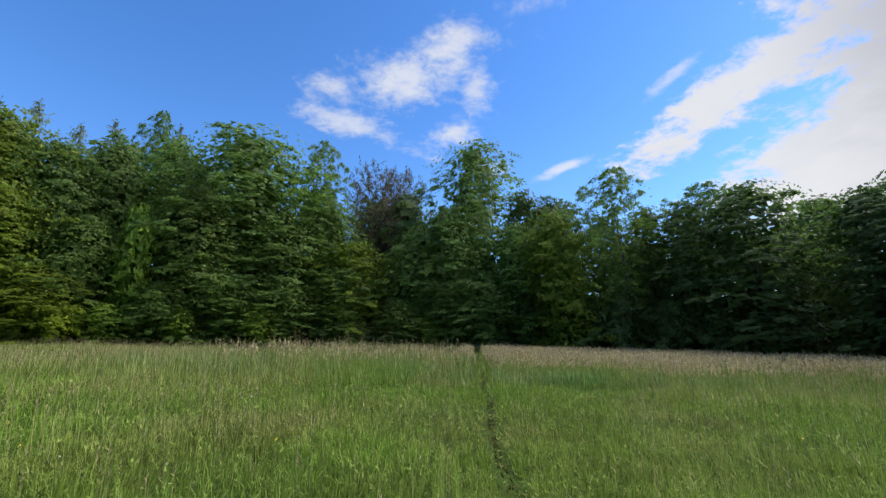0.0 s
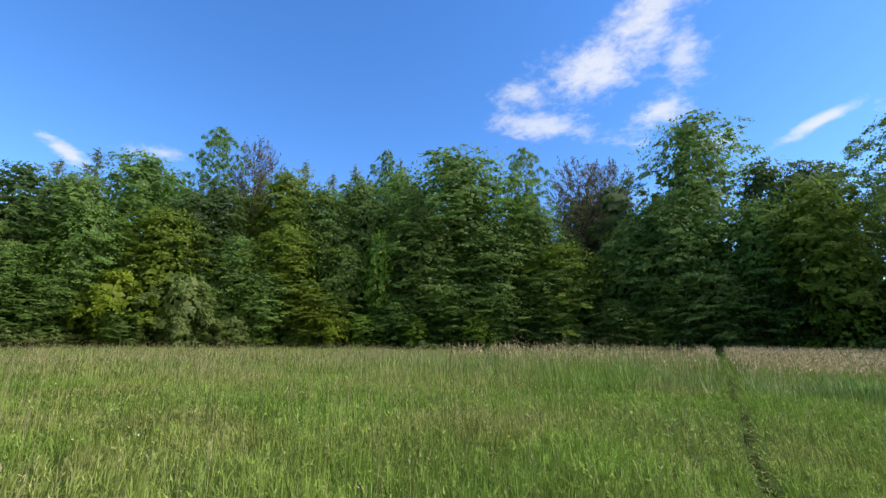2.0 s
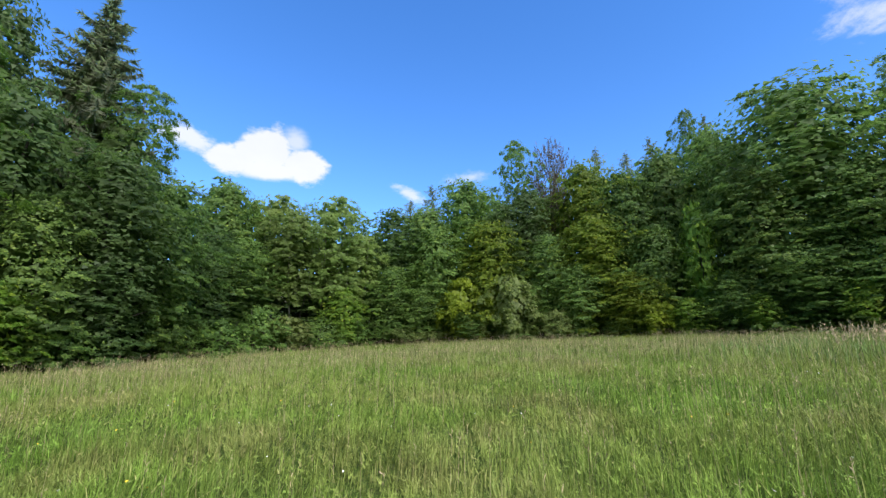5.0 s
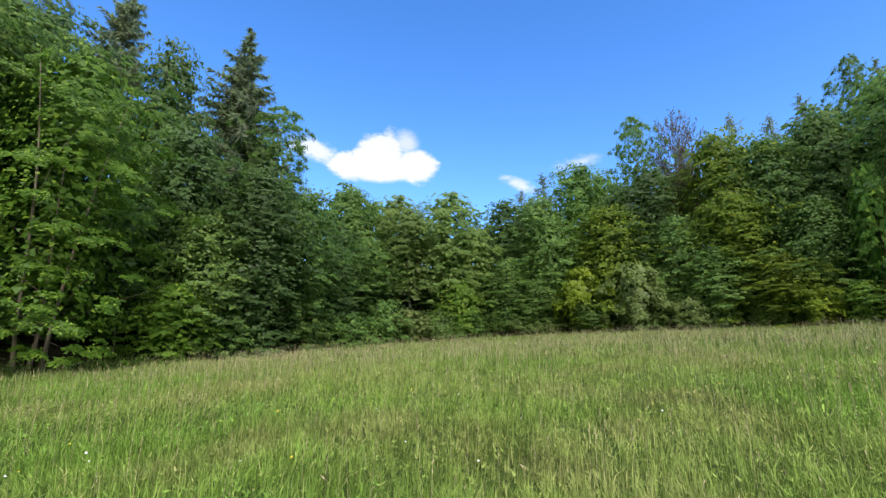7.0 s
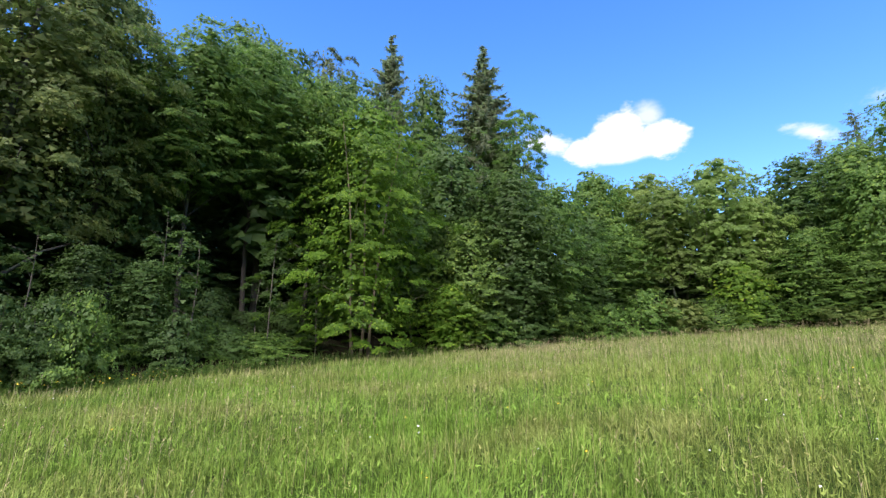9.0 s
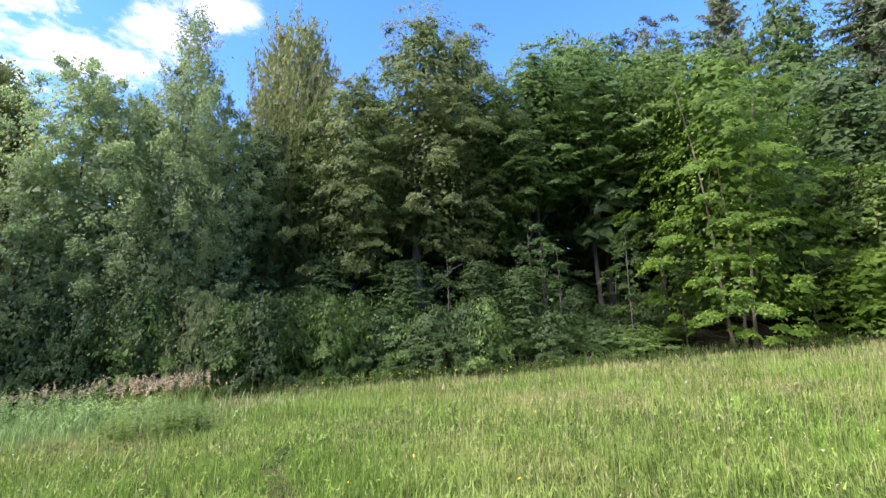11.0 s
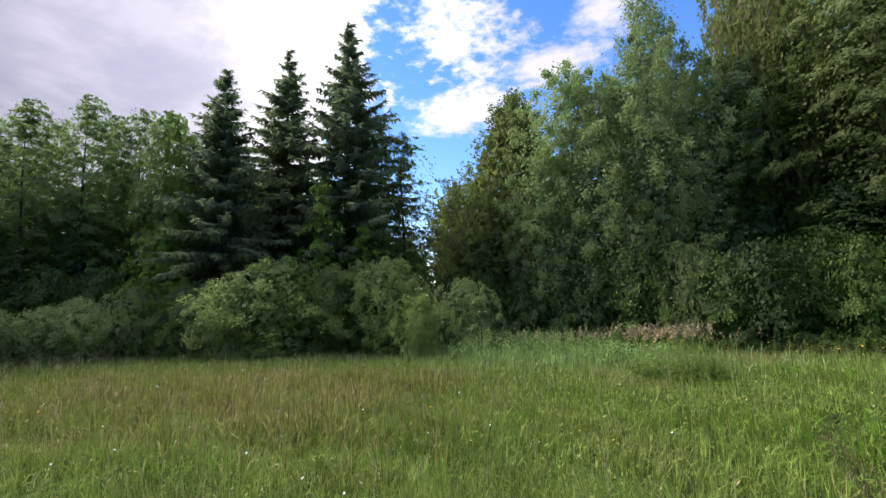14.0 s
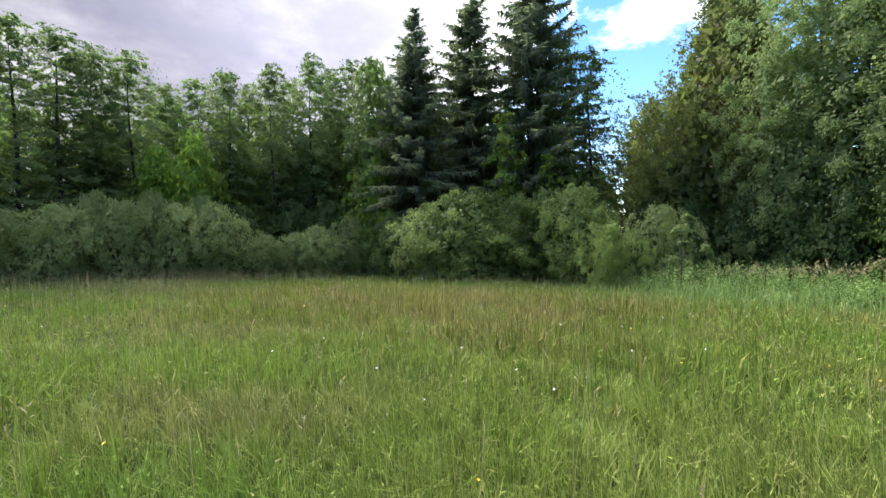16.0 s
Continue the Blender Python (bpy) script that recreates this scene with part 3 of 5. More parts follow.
def make_ground():
    radii = np.concatenate([np.linspace(0.4, 50, 72), np.geomspace(52, 3000, 30)])
    count = 150
    g = np.arange(count) * 2 * math.pi / count
    X, Y = np.outer(radii, -np.sin(g)).ravel(), np.outer(radii, np.cos(g)).ravel()
    verts = np.concatenate([[(0, 0, 0)], np.stack([X, Y, ground_z(X, Y)], 1)])
    faces = [(0, 1 + j, 1 + (j + 1) % count) for j in range(count)]
    for i in range(len(radii) - 1):
        for j in range(count):
            q, r = 1 + i * count + j, 1 + i * count + (j + 1) % count
            faces.append((q, q + count, r + count, r))
    me = mesh_of("ground", verts.tolist(), faces, True)
    layer = me.color_attributes.new("forest", "FLOAT_COLOR", "POINT")
    wood = np.concatenate([[0], np.clip((np.hypot(X, Y) - np.tile(edge(np.degrees(g)), len(radii)) + 0.5) / 2.0, 0, 1)])
    layer.data.foreach_set("color", np.stack([wood, wood, wood, np.ones_like(wood)], 1).ravel())
    me.materials.append(GROUND)
    tagged(new("ground", me), "sloping meadow soil under grass, leaf litter beneath the trees", "ground", kind="structure")


make_ground()
random.seed(5)
STOCK = {}


def stand(kind, az, dist, el, radius, label="", group="", turn=None):
    """Stand a tree of that kind at an azimuth and distance, its top at the elevation el seen from the eye."""
    x, y, _ = way(az) * dist
    z = float(ground_z(x, y))
    top = EYE + (dist - 0.5) * math.tan(radians(el))
    plant(kind, x, y, z, max(top - z, 1.0), radius, label, group, turn)


def plant(kind, x, y, z, high, radius, label="", group="", turn=None):
    make, text, category = KINDS[kind]
    turn = random.uniform(0, 360) if turn is None else turn
    fresh = kind not in STOCK
    if fresh:
        STOCK[kind] = make()
    proto = STOCK[kind]
    H, R = proto["size"]
    m = Matrix.LocRotScale((x, y, z - 0.05), Euler((0, 0, radians(turn))), (radius / R, radius / R, high / H))
    if fresh:
        proto.matrix_basis = m
        ob = proto
    else:
        ob = copy_thing(proto, Matrix.Identity(4))
        ob.matrix_basis = m
    return tagged(ob, label or text, category, group)


KINDS = {
    "maple": (lambda: broadleaf("broadleaf_tree", "broad", "grey", 20, 5.6, 0.03, "dome", 840, 24, 0.215, 11, slim=0.75, limbs=6, girth=0.014, fan=True, each=10, lobe=0.31, spray=0.09, core=5200, heart_leaf=0.045, tilt=0.5, flat=0.8, thick=0.10, lay=0.6, jitter=0.35),
              "dense green maple with foliage down to the meadow edge", "tree"),
    "hazel": (lambda: broadleaf("broadleaf_tree", "broad", "grey", 16, 5.2, 0.04, "round", 700, 24, 0.215, 12, slim=0.75, limbs=6, girth=0.014, fan=True, each=10, lobe=0.33, spray=0.093, core=4400, heart_leaf=0.045, tilt=0.5, flat=0.8, thick=0.10, lay=0.6, jitter=0.35),
              "full round green broadleaf tree at the forest edge", "tree"),
    # edge tree in the darker leaf, which carries shade in its colour
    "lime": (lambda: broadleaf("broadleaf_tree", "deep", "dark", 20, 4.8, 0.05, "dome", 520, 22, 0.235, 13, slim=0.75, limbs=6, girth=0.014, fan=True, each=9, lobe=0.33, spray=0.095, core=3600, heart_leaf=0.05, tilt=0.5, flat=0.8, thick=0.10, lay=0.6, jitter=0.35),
              "broadleaf tree at the forest edge, shade put into its dark green leaf colour", "tree"),
    "tall_maple": (lambda: broadleaf("broadleaf_tree", "broad", "grey", 22, 5.4, 0.03, "tall", 880, 24, 0.215, 41, slim=0.75, limbs=6, girth=0.014, fan=True, each=10, lobe=0.31, spray=0.093, core=5200, heart_leaf=0.045, tilt=0.5, flat=0.8, thick=0.10, lay=0.6, jitter=0.35, ragged=0.2),
              "tall green maple with a rounded head above the forest wall", "tree"),
    "linden": (lambda: broadleaf("linden_tree", "linden", "grey", 16, 5.0, 0.05, "dome", 760, 24, 0.21, 40, slim=0.75, limbs=6, girth=0.014, fan=True, each=10, lobe=0.34, spray=0.095, core=4200, heart_leaf=0.045, tilt=0.45, flat=0.75, thick=0.09, lay=0.5, jitter=0.32),
              "yellowish green linden with layered drooping boughs", "tree"),
    "edge_tall": (lambda: broadleaf("broadleaf_tree", "broad", "dark", 22, 5.2, 0.48, "round", 490, 80, 0.18, 35, limbs=12, girth=0.008, fan=True, each=7, spray=0.11, lobe=0.30, core=5000, heart_leaf=0.032, flat=0.8, tilt=0.6, shell=0.6, ragged=0.2, thick=0.09, lay=0.4, jitter=0.33),
              "tall broadleaf tree with a bare lower trunk at the forest edge", "tree"),
    "fresh": (lambda: broadleaf("broadleaf_tree", "fresh", "grey", 12, 5, 0.04, "round", 350, 28, 0.21, 14, tilt=0.8, limbs=0, fan=True, each=7, ragged=0.2, spray=0.1, lobe=0.28, core=1100, heart_leaf=0.08),
              "bright fresh-green young broadleaf tree", "tree"),
    "sycamore": (lambda: broadleaf("young_sycamore", "fresh", "grey", 8, 1.5, 0.08, "column", 120, 34, 0.15, 43, limbs=8, girth=0.008, each=5, fan=True, spray=0.26, lobe=0.5, core=500, heart_leaf=0.06, ragged=0.3, tilt=0.6),
              "slim bright young sycamore before the spruces", "tree"),
    "beech": (lambda: broadleaf("beech_tree", "beech", "warm", 18, 6, 0.10, "dome", 720, 84, 0.145, 15, tilt=0.5, droop=0.3, stems=3, limbs=14, girth=0.009, fan=True, each=8, flat=0.7, spray=0.088, ragged=0.14, shell=0.58, lobe=0.27, core=6000, heart_leaf=0.022, lay=0.3, jitter=0.3, thick=0.08),
              "bright green beech with layered branches and several pale stems", "tree"),
    "oak": (lambda: broadleaf("oak_tree", "oak", "grey", 21, 5.2, 0.27, "round", 620, 76, 0.155, 16, limbs=16, girth=0.014, fan=True, each=7, spray=0.1, ragged=0.16, lobe=0.26, core=7000, heart_leaf=0.025, tilt=0.8, flat=0.8, thick=0.12, lay=0.5, jitter=0.4),
              "large pale-green oak above dark undergrowth", "tree"),
    "ash": (lambda: broadleaf("ash_tree", "broad", "grey", 22, 4, 0.25, "dome", 700, 46, 0.155, 17, limbs=22, each=4, shell=0.35, girth=0.008, jitter=0.6, core=2400, spray=0.10, lobe=0.17, ragged=0.2, slim=0.55, tilt=0.7, heart_leaf=0.035, droop=0.15, thick=0.25),
              "airy ash tree with thin open crown and visible branches", "tree"),
    "dead": (lambda: upswept("half_dead_tree", "brown", "dark", 22, 4, 0.15, "dome", 300, 9, 9, 0.28, 18, slim=0.26, rise=1.0, twig=0.22, inner=0.15, girth=0.011, core=700),
              "half-dead brown-twigged tree in the forest", "tree"),
    "birch": (lambda: broadleaf("birch_tree", "aspen", "pale", 18, 3.4, 0.06, "column", 320, 90, 0.115, 19, droop=0.9, tilt=0.9, limbs=14, girth=0.008, shell=0.5, jitter=1.2, core=2600, each=4, spray=0.17, ragged=0.42, flat=0.9, lobe=0.32, heart_leaf=0.03, thick=0.5, lay=1.0),
              "slender silvery birch with drooping grey-green foliage", "tree"),
    "aspen": (lambda: broadleaf("aspen_tree", "aspen", "grey", 15, 3.2, 0.03, "dome", 400, 60, 0.125, 20, droop=0.6, tilt=0.9, limbs=10, girth=0.009, shell=0.6, jitter=1.2, spray=0.1, ragged=0.18, flat=0.8, each=4, lobe=0.18, core=5000, heart_leaf=0.03, thick=0.45, lay=1.0),
              "grey-green aspen with fluttering foliage to the ground", "tree"),
    "valley_birch": (lambda: broadleaf("birch_tree", "valley", "pale", 15, 3.8, 0.2, "dome", 480, 34, 0.18, 38, stems=3, limbs=10, girth=0.013, tilt=1.0, ragged=0.18, core=1800, heart_leaf=0.07, spray=0.11, fan=True, each=6, lobe=0.28),
              "light green birch with several pale trunks", "tree"),
    "young_tree": (lambda: broadleaf("young_tree", "deep", "grey", 9, 1.5, 0.38, "round", 60, 26, 0.19, 39, limbs=8, girth=0.006, core=60, spray=0.28, lobe=0.35, ragged=0.3, lean=0.08),
              "slender young tree with a thin bare stem at the forest edge", "tree"),
    "alder": (lambda: broadleaf("alder_tree", "alder", "dark", 16, 2.9, 0.17, "dome", 540, 42, 0.135, 21, tilt=0.5, limbs=14, girth=0.010, fan=True, each=6, dense=False, shell=0.45, core=2600, spray=0.125, flat=0.55, ragged=0.24, lobe=0.34, heart_leaf=0.04, thick=0.14, lay=0.5, jitter=0.4, droop=0.12, slim=0.7),
              "alder with dark straight trunk and leafy tiers", "tree"),
    "olive": (lambda: upswept("hornbeam_tree", "olive", "dark", 18, 5.0, 0.03, "dome", 440, 11, 9, 0.22, 22, slim=0.55, rise=1.0, twig=0.19, inner=0.12, core=7000),
              "olive-brown hornbeam with steeply rising branches", "tree"),
    "broad_hornbeam": (lambda: upswept("hornbeam_tree", "olive", "dark", 16, 5.6, 0.02, "ogive", 560, 11, 9, 0.19, 44, slim=0.55, rise=0.8, twig=0.15, inner=0.12, core=8000),
              "olive-brown hornbeam with a broad pointed crown", "tree"),
    "spruce": (lambda: conifer("spruce_tree", 17, 3.2, 0.06, 23, per=120, gappy=0.10, whorl=0.40, twig=0.85, sag=0.85), "dark green spruce with drooping branches", "tree"),
    "thin_spruce": (lambda: conifer("spruce_tree", 20, 3.0, 0.12, 24, per=120, gappy=0.2, whorl=0.46, twig=0.85, sag=0.8), "thin dark spruce with gaps between its whorls", "tree"),
    "far_spruce": (lambda: conifer("spruce_tree", 17, 3.2, 0.3, 36, per=26, gappy=0.1, whorl=0.6), "distant dark spruce top above the broadleaf wall", "tree"),
    "pine": (lambda: broadleaf("pine_tree", "pine", "warm", 20, 3.5, 0.62, "round", 160, 60, 0.22, 25, slim=0.3, limbs=8, girth=0.014, jitter=0.9, core=500, heart_leaf=0.05, each=5, lobe=0.3, spray=0.15),
              "scots pine with a flat dark crown above the forest", "tree"),
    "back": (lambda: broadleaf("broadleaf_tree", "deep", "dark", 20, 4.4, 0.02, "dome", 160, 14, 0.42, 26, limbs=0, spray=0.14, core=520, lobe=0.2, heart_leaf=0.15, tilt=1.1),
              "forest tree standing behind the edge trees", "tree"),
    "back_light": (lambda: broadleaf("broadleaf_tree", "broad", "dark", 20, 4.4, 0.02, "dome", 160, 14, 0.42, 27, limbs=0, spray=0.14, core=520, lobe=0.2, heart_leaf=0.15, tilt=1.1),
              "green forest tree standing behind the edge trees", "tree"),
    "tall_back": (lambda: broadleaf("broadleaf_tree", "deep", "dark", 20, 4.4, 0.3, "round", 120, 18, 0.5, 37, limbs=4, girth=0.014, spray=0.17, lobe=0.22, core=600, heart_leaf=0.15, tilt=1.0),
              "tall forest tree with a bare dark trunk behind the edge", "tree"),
    "shrub": (lambda: broadleaf("shrub", "broad", "grey", 3.5, 2.2, 0.0, "round", 150, 44, 0.105, 28, slim=0.7, stems=4, limbs=0, core=1500, girth=0.02, fan=True, each=5, spray=0.15, lobe=0.40, ragged=0.34, heart_leaf=0.03, thick=0.16, tilt=0.6, flat=0.9),
              "dense green shrub at the foot of the forest", "shrub"),
    # the shrub again, with shade painted in by the darker leaf
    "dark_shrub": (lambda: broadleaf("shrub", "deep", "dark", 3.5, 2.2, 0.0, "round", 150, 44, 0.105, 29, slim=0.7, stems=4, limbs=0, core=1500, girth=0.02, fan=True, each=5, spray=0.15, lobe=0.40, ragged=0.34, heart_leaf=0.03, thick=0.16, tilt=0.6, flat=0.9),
              "shrub at the foot of the forest, shade put into its dark green leaf colour", "shrub"),
    "pale_shrub": (lambda: broadleaf("shrub", "oak", "grey", 5, 3, 0.0, "round", 150, 50, 0.23, 30, stems=4, limbs=0, core=800, girth=0.02, spray=0.13, lobe=0.26, ragged=0.2, heart_leaf=0.08, tilt=1.0),
              "pale green rounded shrub in the forest edge", "shrub"),
    "yellow_shrub": (lambda: broadleaf("shrub", "yellow", "grey", 5, 3, 0.0, "round", 150, 50, 0.23, 31, stems=3, limbs=0, core=800, girth=0.02, spray=0.13, lobe=0.26, ragged=0.2, heart_leaf=0.08, tilt=1.0),
              "yellow-green rounded shrub in the forest edge", "shrub"),
    "willow": (lambda: broadleaf("willow_shrub", "willow", "grey", 4.2, 2.8, 0.0, "round", 220, 46, 0.125, 32, each=4, slim=0.4, stems=5, limbs=0, core=1500, girth=0.016, tilt=1.1, droop=-0.1, jitter=0.8, spray=0.13, lobe=0.24, flat=0.9, ragged=0.24, heart_leaf=0.05, thick=0.3, lay=0.9),
              "grey-green willow shrub at the meadow edge", "shrub"),
    "green_shrub": (lambda: broadleaf("shrub", "sallow", "grey", 4, 2.2, 0.0, "round", 330, 50, 0.092, 33, each=4, slim=0.5, stems=4, limbs=0, core=2200, girth=0.018, tilt=1.1, droop=-0.15, spray=0.105, lobe=0.2, flat=0.9, ragged=0.26, jitter=0.9, heart_leaf=0.035, thick=0.4, lay=0.9),
              "pale green bushy shrub beside the willow", "shrub"),
    "sapling": (lambda: broadleaf("sapling", "aspen", "grey", 2.6, 0.8, 0.1, "column", 48, 30, 0.12, 34, limbs=8, core=0, girth=0.012, jitter=0.8, spray=0.22, lobe=0.4),
              "thin young sapling with sparse pale leaves", "sapling"),
}

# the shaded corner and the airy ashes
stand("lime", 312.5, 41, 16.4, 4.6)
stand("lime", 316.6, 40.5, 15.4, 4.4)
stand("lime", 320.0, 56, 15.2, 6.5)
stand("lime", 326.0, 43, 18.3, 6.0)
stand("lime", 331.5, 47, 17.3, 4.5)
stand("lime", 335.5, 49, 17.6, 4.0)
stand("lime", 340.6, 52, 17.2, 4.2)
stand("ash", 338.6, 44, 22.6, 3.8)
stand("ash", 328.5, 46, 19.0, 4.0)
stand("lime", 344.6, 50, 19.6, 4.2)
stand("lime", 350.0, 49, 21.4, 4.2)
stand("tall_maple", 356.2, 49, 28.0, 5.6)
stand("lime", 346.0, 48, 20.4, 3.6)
stand("maple", 350.6, 46, 17.5, 3.8)
stand("linden", 346.2, 43.8, 18.6, 4.0, "bright green small tree in front of the shaded forest")
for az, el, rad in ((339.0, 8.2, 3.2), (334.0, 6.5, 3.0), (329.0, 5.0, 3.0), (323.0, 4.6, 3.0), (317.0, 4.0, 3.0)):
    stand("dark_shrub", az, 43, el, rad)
# the great wall of maples: crowns behind, the wall itself, boughs and young trees before it
stand("dead", 9.0, 54, 25.2, 4.2)
stand("dead", 5.6, 55, 24.6, 3.6)
stand("ash", 15.7, 53, 27.5, 3.0)
stand("back", 5.0, 53, 21.5, 4.5)
stand("ash", 34.6, 56, 27.6, 2.4)
stand("back_light", 38.0, 55, 24.0, 4.5)
for az, el in ((45.0, 25.4), (41.5, 24.3), (38.6, 25.4), (66.7, 22.4), (50.5, 23.6), (69.5, 20.6), (32.5, 26.4)):
    stand("far_spruce", az, 60, el, 4.2, turn=random.uniform(0, 360))
stand("ash", 55.2, 54, 27.6, 3.2)
stand("dead", 51.0, 55, 26.9, 3.2)
stand("maple", 24.0, 50.5, 27.4, 9.6)
stand("maple", 15.4, 49, 20.4, 4.6)
stand("hazel", 32.4, 53, 25.6, 5.2)
stand("hazel", 38.3, 51, 23.9, 4.8)
stand("linden", 46.8, 51, 24.2, 5.0)
stand("maple", 42.4, 50.5, 22.6, 4.4)
stand("lime", 54.6, 51, 22.0, 4.6)
stand("maple", 62.4, 51, 23.3, 5.4)
stand("lime", 57.6, 50, 20.2, 4.4)
stand("lime", 72.2, 50, 19.6, 4.4)
stand("maple", 67.6, 49.5, 19.4, 4.6)
stand("hazel", 66.4, 47, 17.2, 3.8)
stand("linden", 59.4, 47.5, 18.0, 4.3)
stand("linden", 46.0, 47, 17.6, 4.4)
stand("hazel", 52.4, 48, 15.8, 3.8)
stand("fresh", 35.2, 46, 17.8, 2.3)
stand("hazel", 39.6, 46.5, 15.6, 3.9)
stand("maple", 29.6, 47, 20.5, 4.6)
stand("maple", 20.4, 47, 19.0, 4.8)
stand("hazel", 25.0, 46.2, 13.6, 4.2)
stand("linden", 11.8, 46.6, 15.6, 4.2)
stand("hazel", 3.6, 46.6, 17.6, 4.4)
stand("maple", 0.2, 46.4, 19.3, 4.8)
stand("yellow_shrub", 63.0, 45, 10.6, 3.2)
stand("pale_shrub", 56.8, 44.8, 11.0, 3.3)
stand("hazel", 68.5, 45.6, 9.6, 3.0)
stand("maple", 71.6, 46, 12.2, 3.2)
stand("hazel", 62.0, 44.6, 6.8, 2.4)
stand("hazel", 48.6, 45.4, 12.0, 3.3)
stand("linden", 43.0, 45, 10.4, 3.3)
stand("hazel", 33.0, 45, 9.6, 3.2)
stand("maple", 27.2, 45, 11.4, 3.6)
stand("hazel", 20.0, 45, 11.0, 3.6)
stand("maple", 13.2, 45, 12.2, 3.8)
stand("hazel", 6.0, 44.6, 8.4, 3.0)
stand("maple", 359.8, 44.8, 10.2, 3.4)
stand("hazel", 355.0, 44.6, 11.6, 4.2)
for az in range(-4, 74, 5):
    stand(random.choice(("shrub", "shrub", "pale_shrub", "dark_shrub")), az + random.uniform(-1, 1), float(edge(az)) - random.uniform(0.0, 1.0), random.uniform(3.6, 6.4), random.uniform(1.8, 2.6))
for az, el, rad, kind in ((41.0, 7.2, 2.2, "yellow_shrub"), (22.5, 7.6, 2.2, "fresh"), (30.5, 7.0, 2.0, "fresh"), (37.0, 7.0, 2.0, "fresh"), (2.5, 6.6, 2.2, "fresh"), (51.5, 6.4, 2.0, "pale_shrub")):
    stand(kind, az, 44.0, el, rad, "bright green young growth at the foot of the forest wall")
# the valley end with the birches
stand("valley_birch", 79.6, 46, 20.5, 4.4)
stand("valley_birch", 83.6, 45.5, 18.4, 4.0)
stand("valley_birch", 76.3, 46, 16.5, 3.6)
stand("fresh", 77.5, 44, 9.5, 2.8)
stand("back_light", 93.2, 56, 21.2, 4.0)
stand("back_light", 89.2, 57, 19.4, 4.0)
stand("hazel", 91.7, 47, 21.2, 4.2)
stand("valley_birch", 86.4, 49, 20.1, 3.8)
stand("far_spruce", 92.0, 60, 21.4, 3.6, "distant dark spruce top above the valley")
stand("hazel", 90.0, 43, 15.0, 3.8)
stand("lime", 94.0, 40, 15.5, 3.6)
stand("shrub", 87.3, 39.5, 7.0, 2.8)
stand("pale_shrub", 84.0, 41, 5.8, 2.6)
stand("shrub", 80.5, 42.5, 5.8, 2.8)
stand("shrub", 75.8, 44, 5.8, 2.8)
stand("shrub", 91.0, 38, 5.5, 2.6)
# the tall group with spruces
stand("thin_spruce", 106.0, 42, 36.6, 5.8, "tall dark spruce above the forest edge")
stand("ash", 101.3, 41, 29.4, 3.6)
stand("back", 103.3, 41, 25.5, 3.6)
stand("lime", 113.6, 41, 33.6, 4.2)
stand("thin_spruce", 118.8, 44, 37.6, 4.8)
stand("pine", 128.0, 46, 34.8, 3.2)
stand("lime", 131.5, 39, 34.4, 4.6)
stand("lime", 125.0, 38, 32.6, 4.4)
stand("lime", 137.5, 38, 36.0, 4.8)
stand("lime", 110.5, 35, 26.6, 4.2)
stand("lime", 103.0, 34, 22.0, 4.4)
stand("hazel", 97.6, 36, 20.3, 3.8)
stand("hazel", 107.5, 33, 16.5, 3.4)
stand("lime", 100.5, 33.5, 12.5, 3.4)
stand("shrub", 96.0, 35, 6.0, 2.4)
stand("shrub", 104.0, 32.4, 5.2, 2.2)
stand("fresh", 110.0, 31.5, 8.0, 2.8)
# the bright beech and the oak
stand("beech", 121.0, 29, 30.4, 5.6, turn=40)
stand("edge_tall", 134.5, 32, 33.8, 5.0)
stand("edge_tall", 128.2, 33, 31.6, 4.6)
stand("edge_tall", 141.0, 30, 33.4, 4.8)
stand("oak", 156.5, 28.5, 38.6, 6.0, turn=10)
stand("oak", 150.2, 30, 35.8, 4.4, turn=150)
stand("oak", 165.0, 28, 31.5, 4.2, turn=250)
stand("olive", 172.8, 31, 36.8, 3.7)
stand("lime", 176.0, 29, 25.0, 3.2)
stand("lime", 149.5, 26.2, 10.0, 1.9)
stand("lime", 159.5, 26.2, 10.0, 2.1)
stand("lime", 168.5, 26.4, 11.0, 2.0)
stand("lime", 143.5, 27, 9.0, 1.9)
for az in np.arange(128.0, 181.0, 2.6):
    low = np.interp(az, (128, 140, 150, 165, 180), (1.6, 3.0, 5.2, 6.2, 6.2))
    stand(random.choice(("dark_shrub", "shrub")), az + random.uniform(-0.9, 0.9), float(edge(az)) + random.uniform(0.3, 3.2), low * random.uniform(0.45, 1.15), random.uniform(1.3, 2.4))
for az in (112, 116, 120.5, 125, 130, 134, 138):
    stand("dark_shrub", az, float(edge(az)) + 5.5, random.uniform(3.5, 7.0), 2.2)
for az, d, el, rad in ((126.3, 28.9, 11.0, 1.3), (131.6, 27.0, 15.0, 1.2), (133.0, 27.8, 9.0, 1.0), (139.6, 26.0, 13.0, 1.4), (143.0, 26.8, 16.0, 1.2),
                       (153.2, 25.6, 12.0, 1.2), (115.0, 31.8, 9.0, 1.2)):
    stand("young_tree", az, d, el, rad)
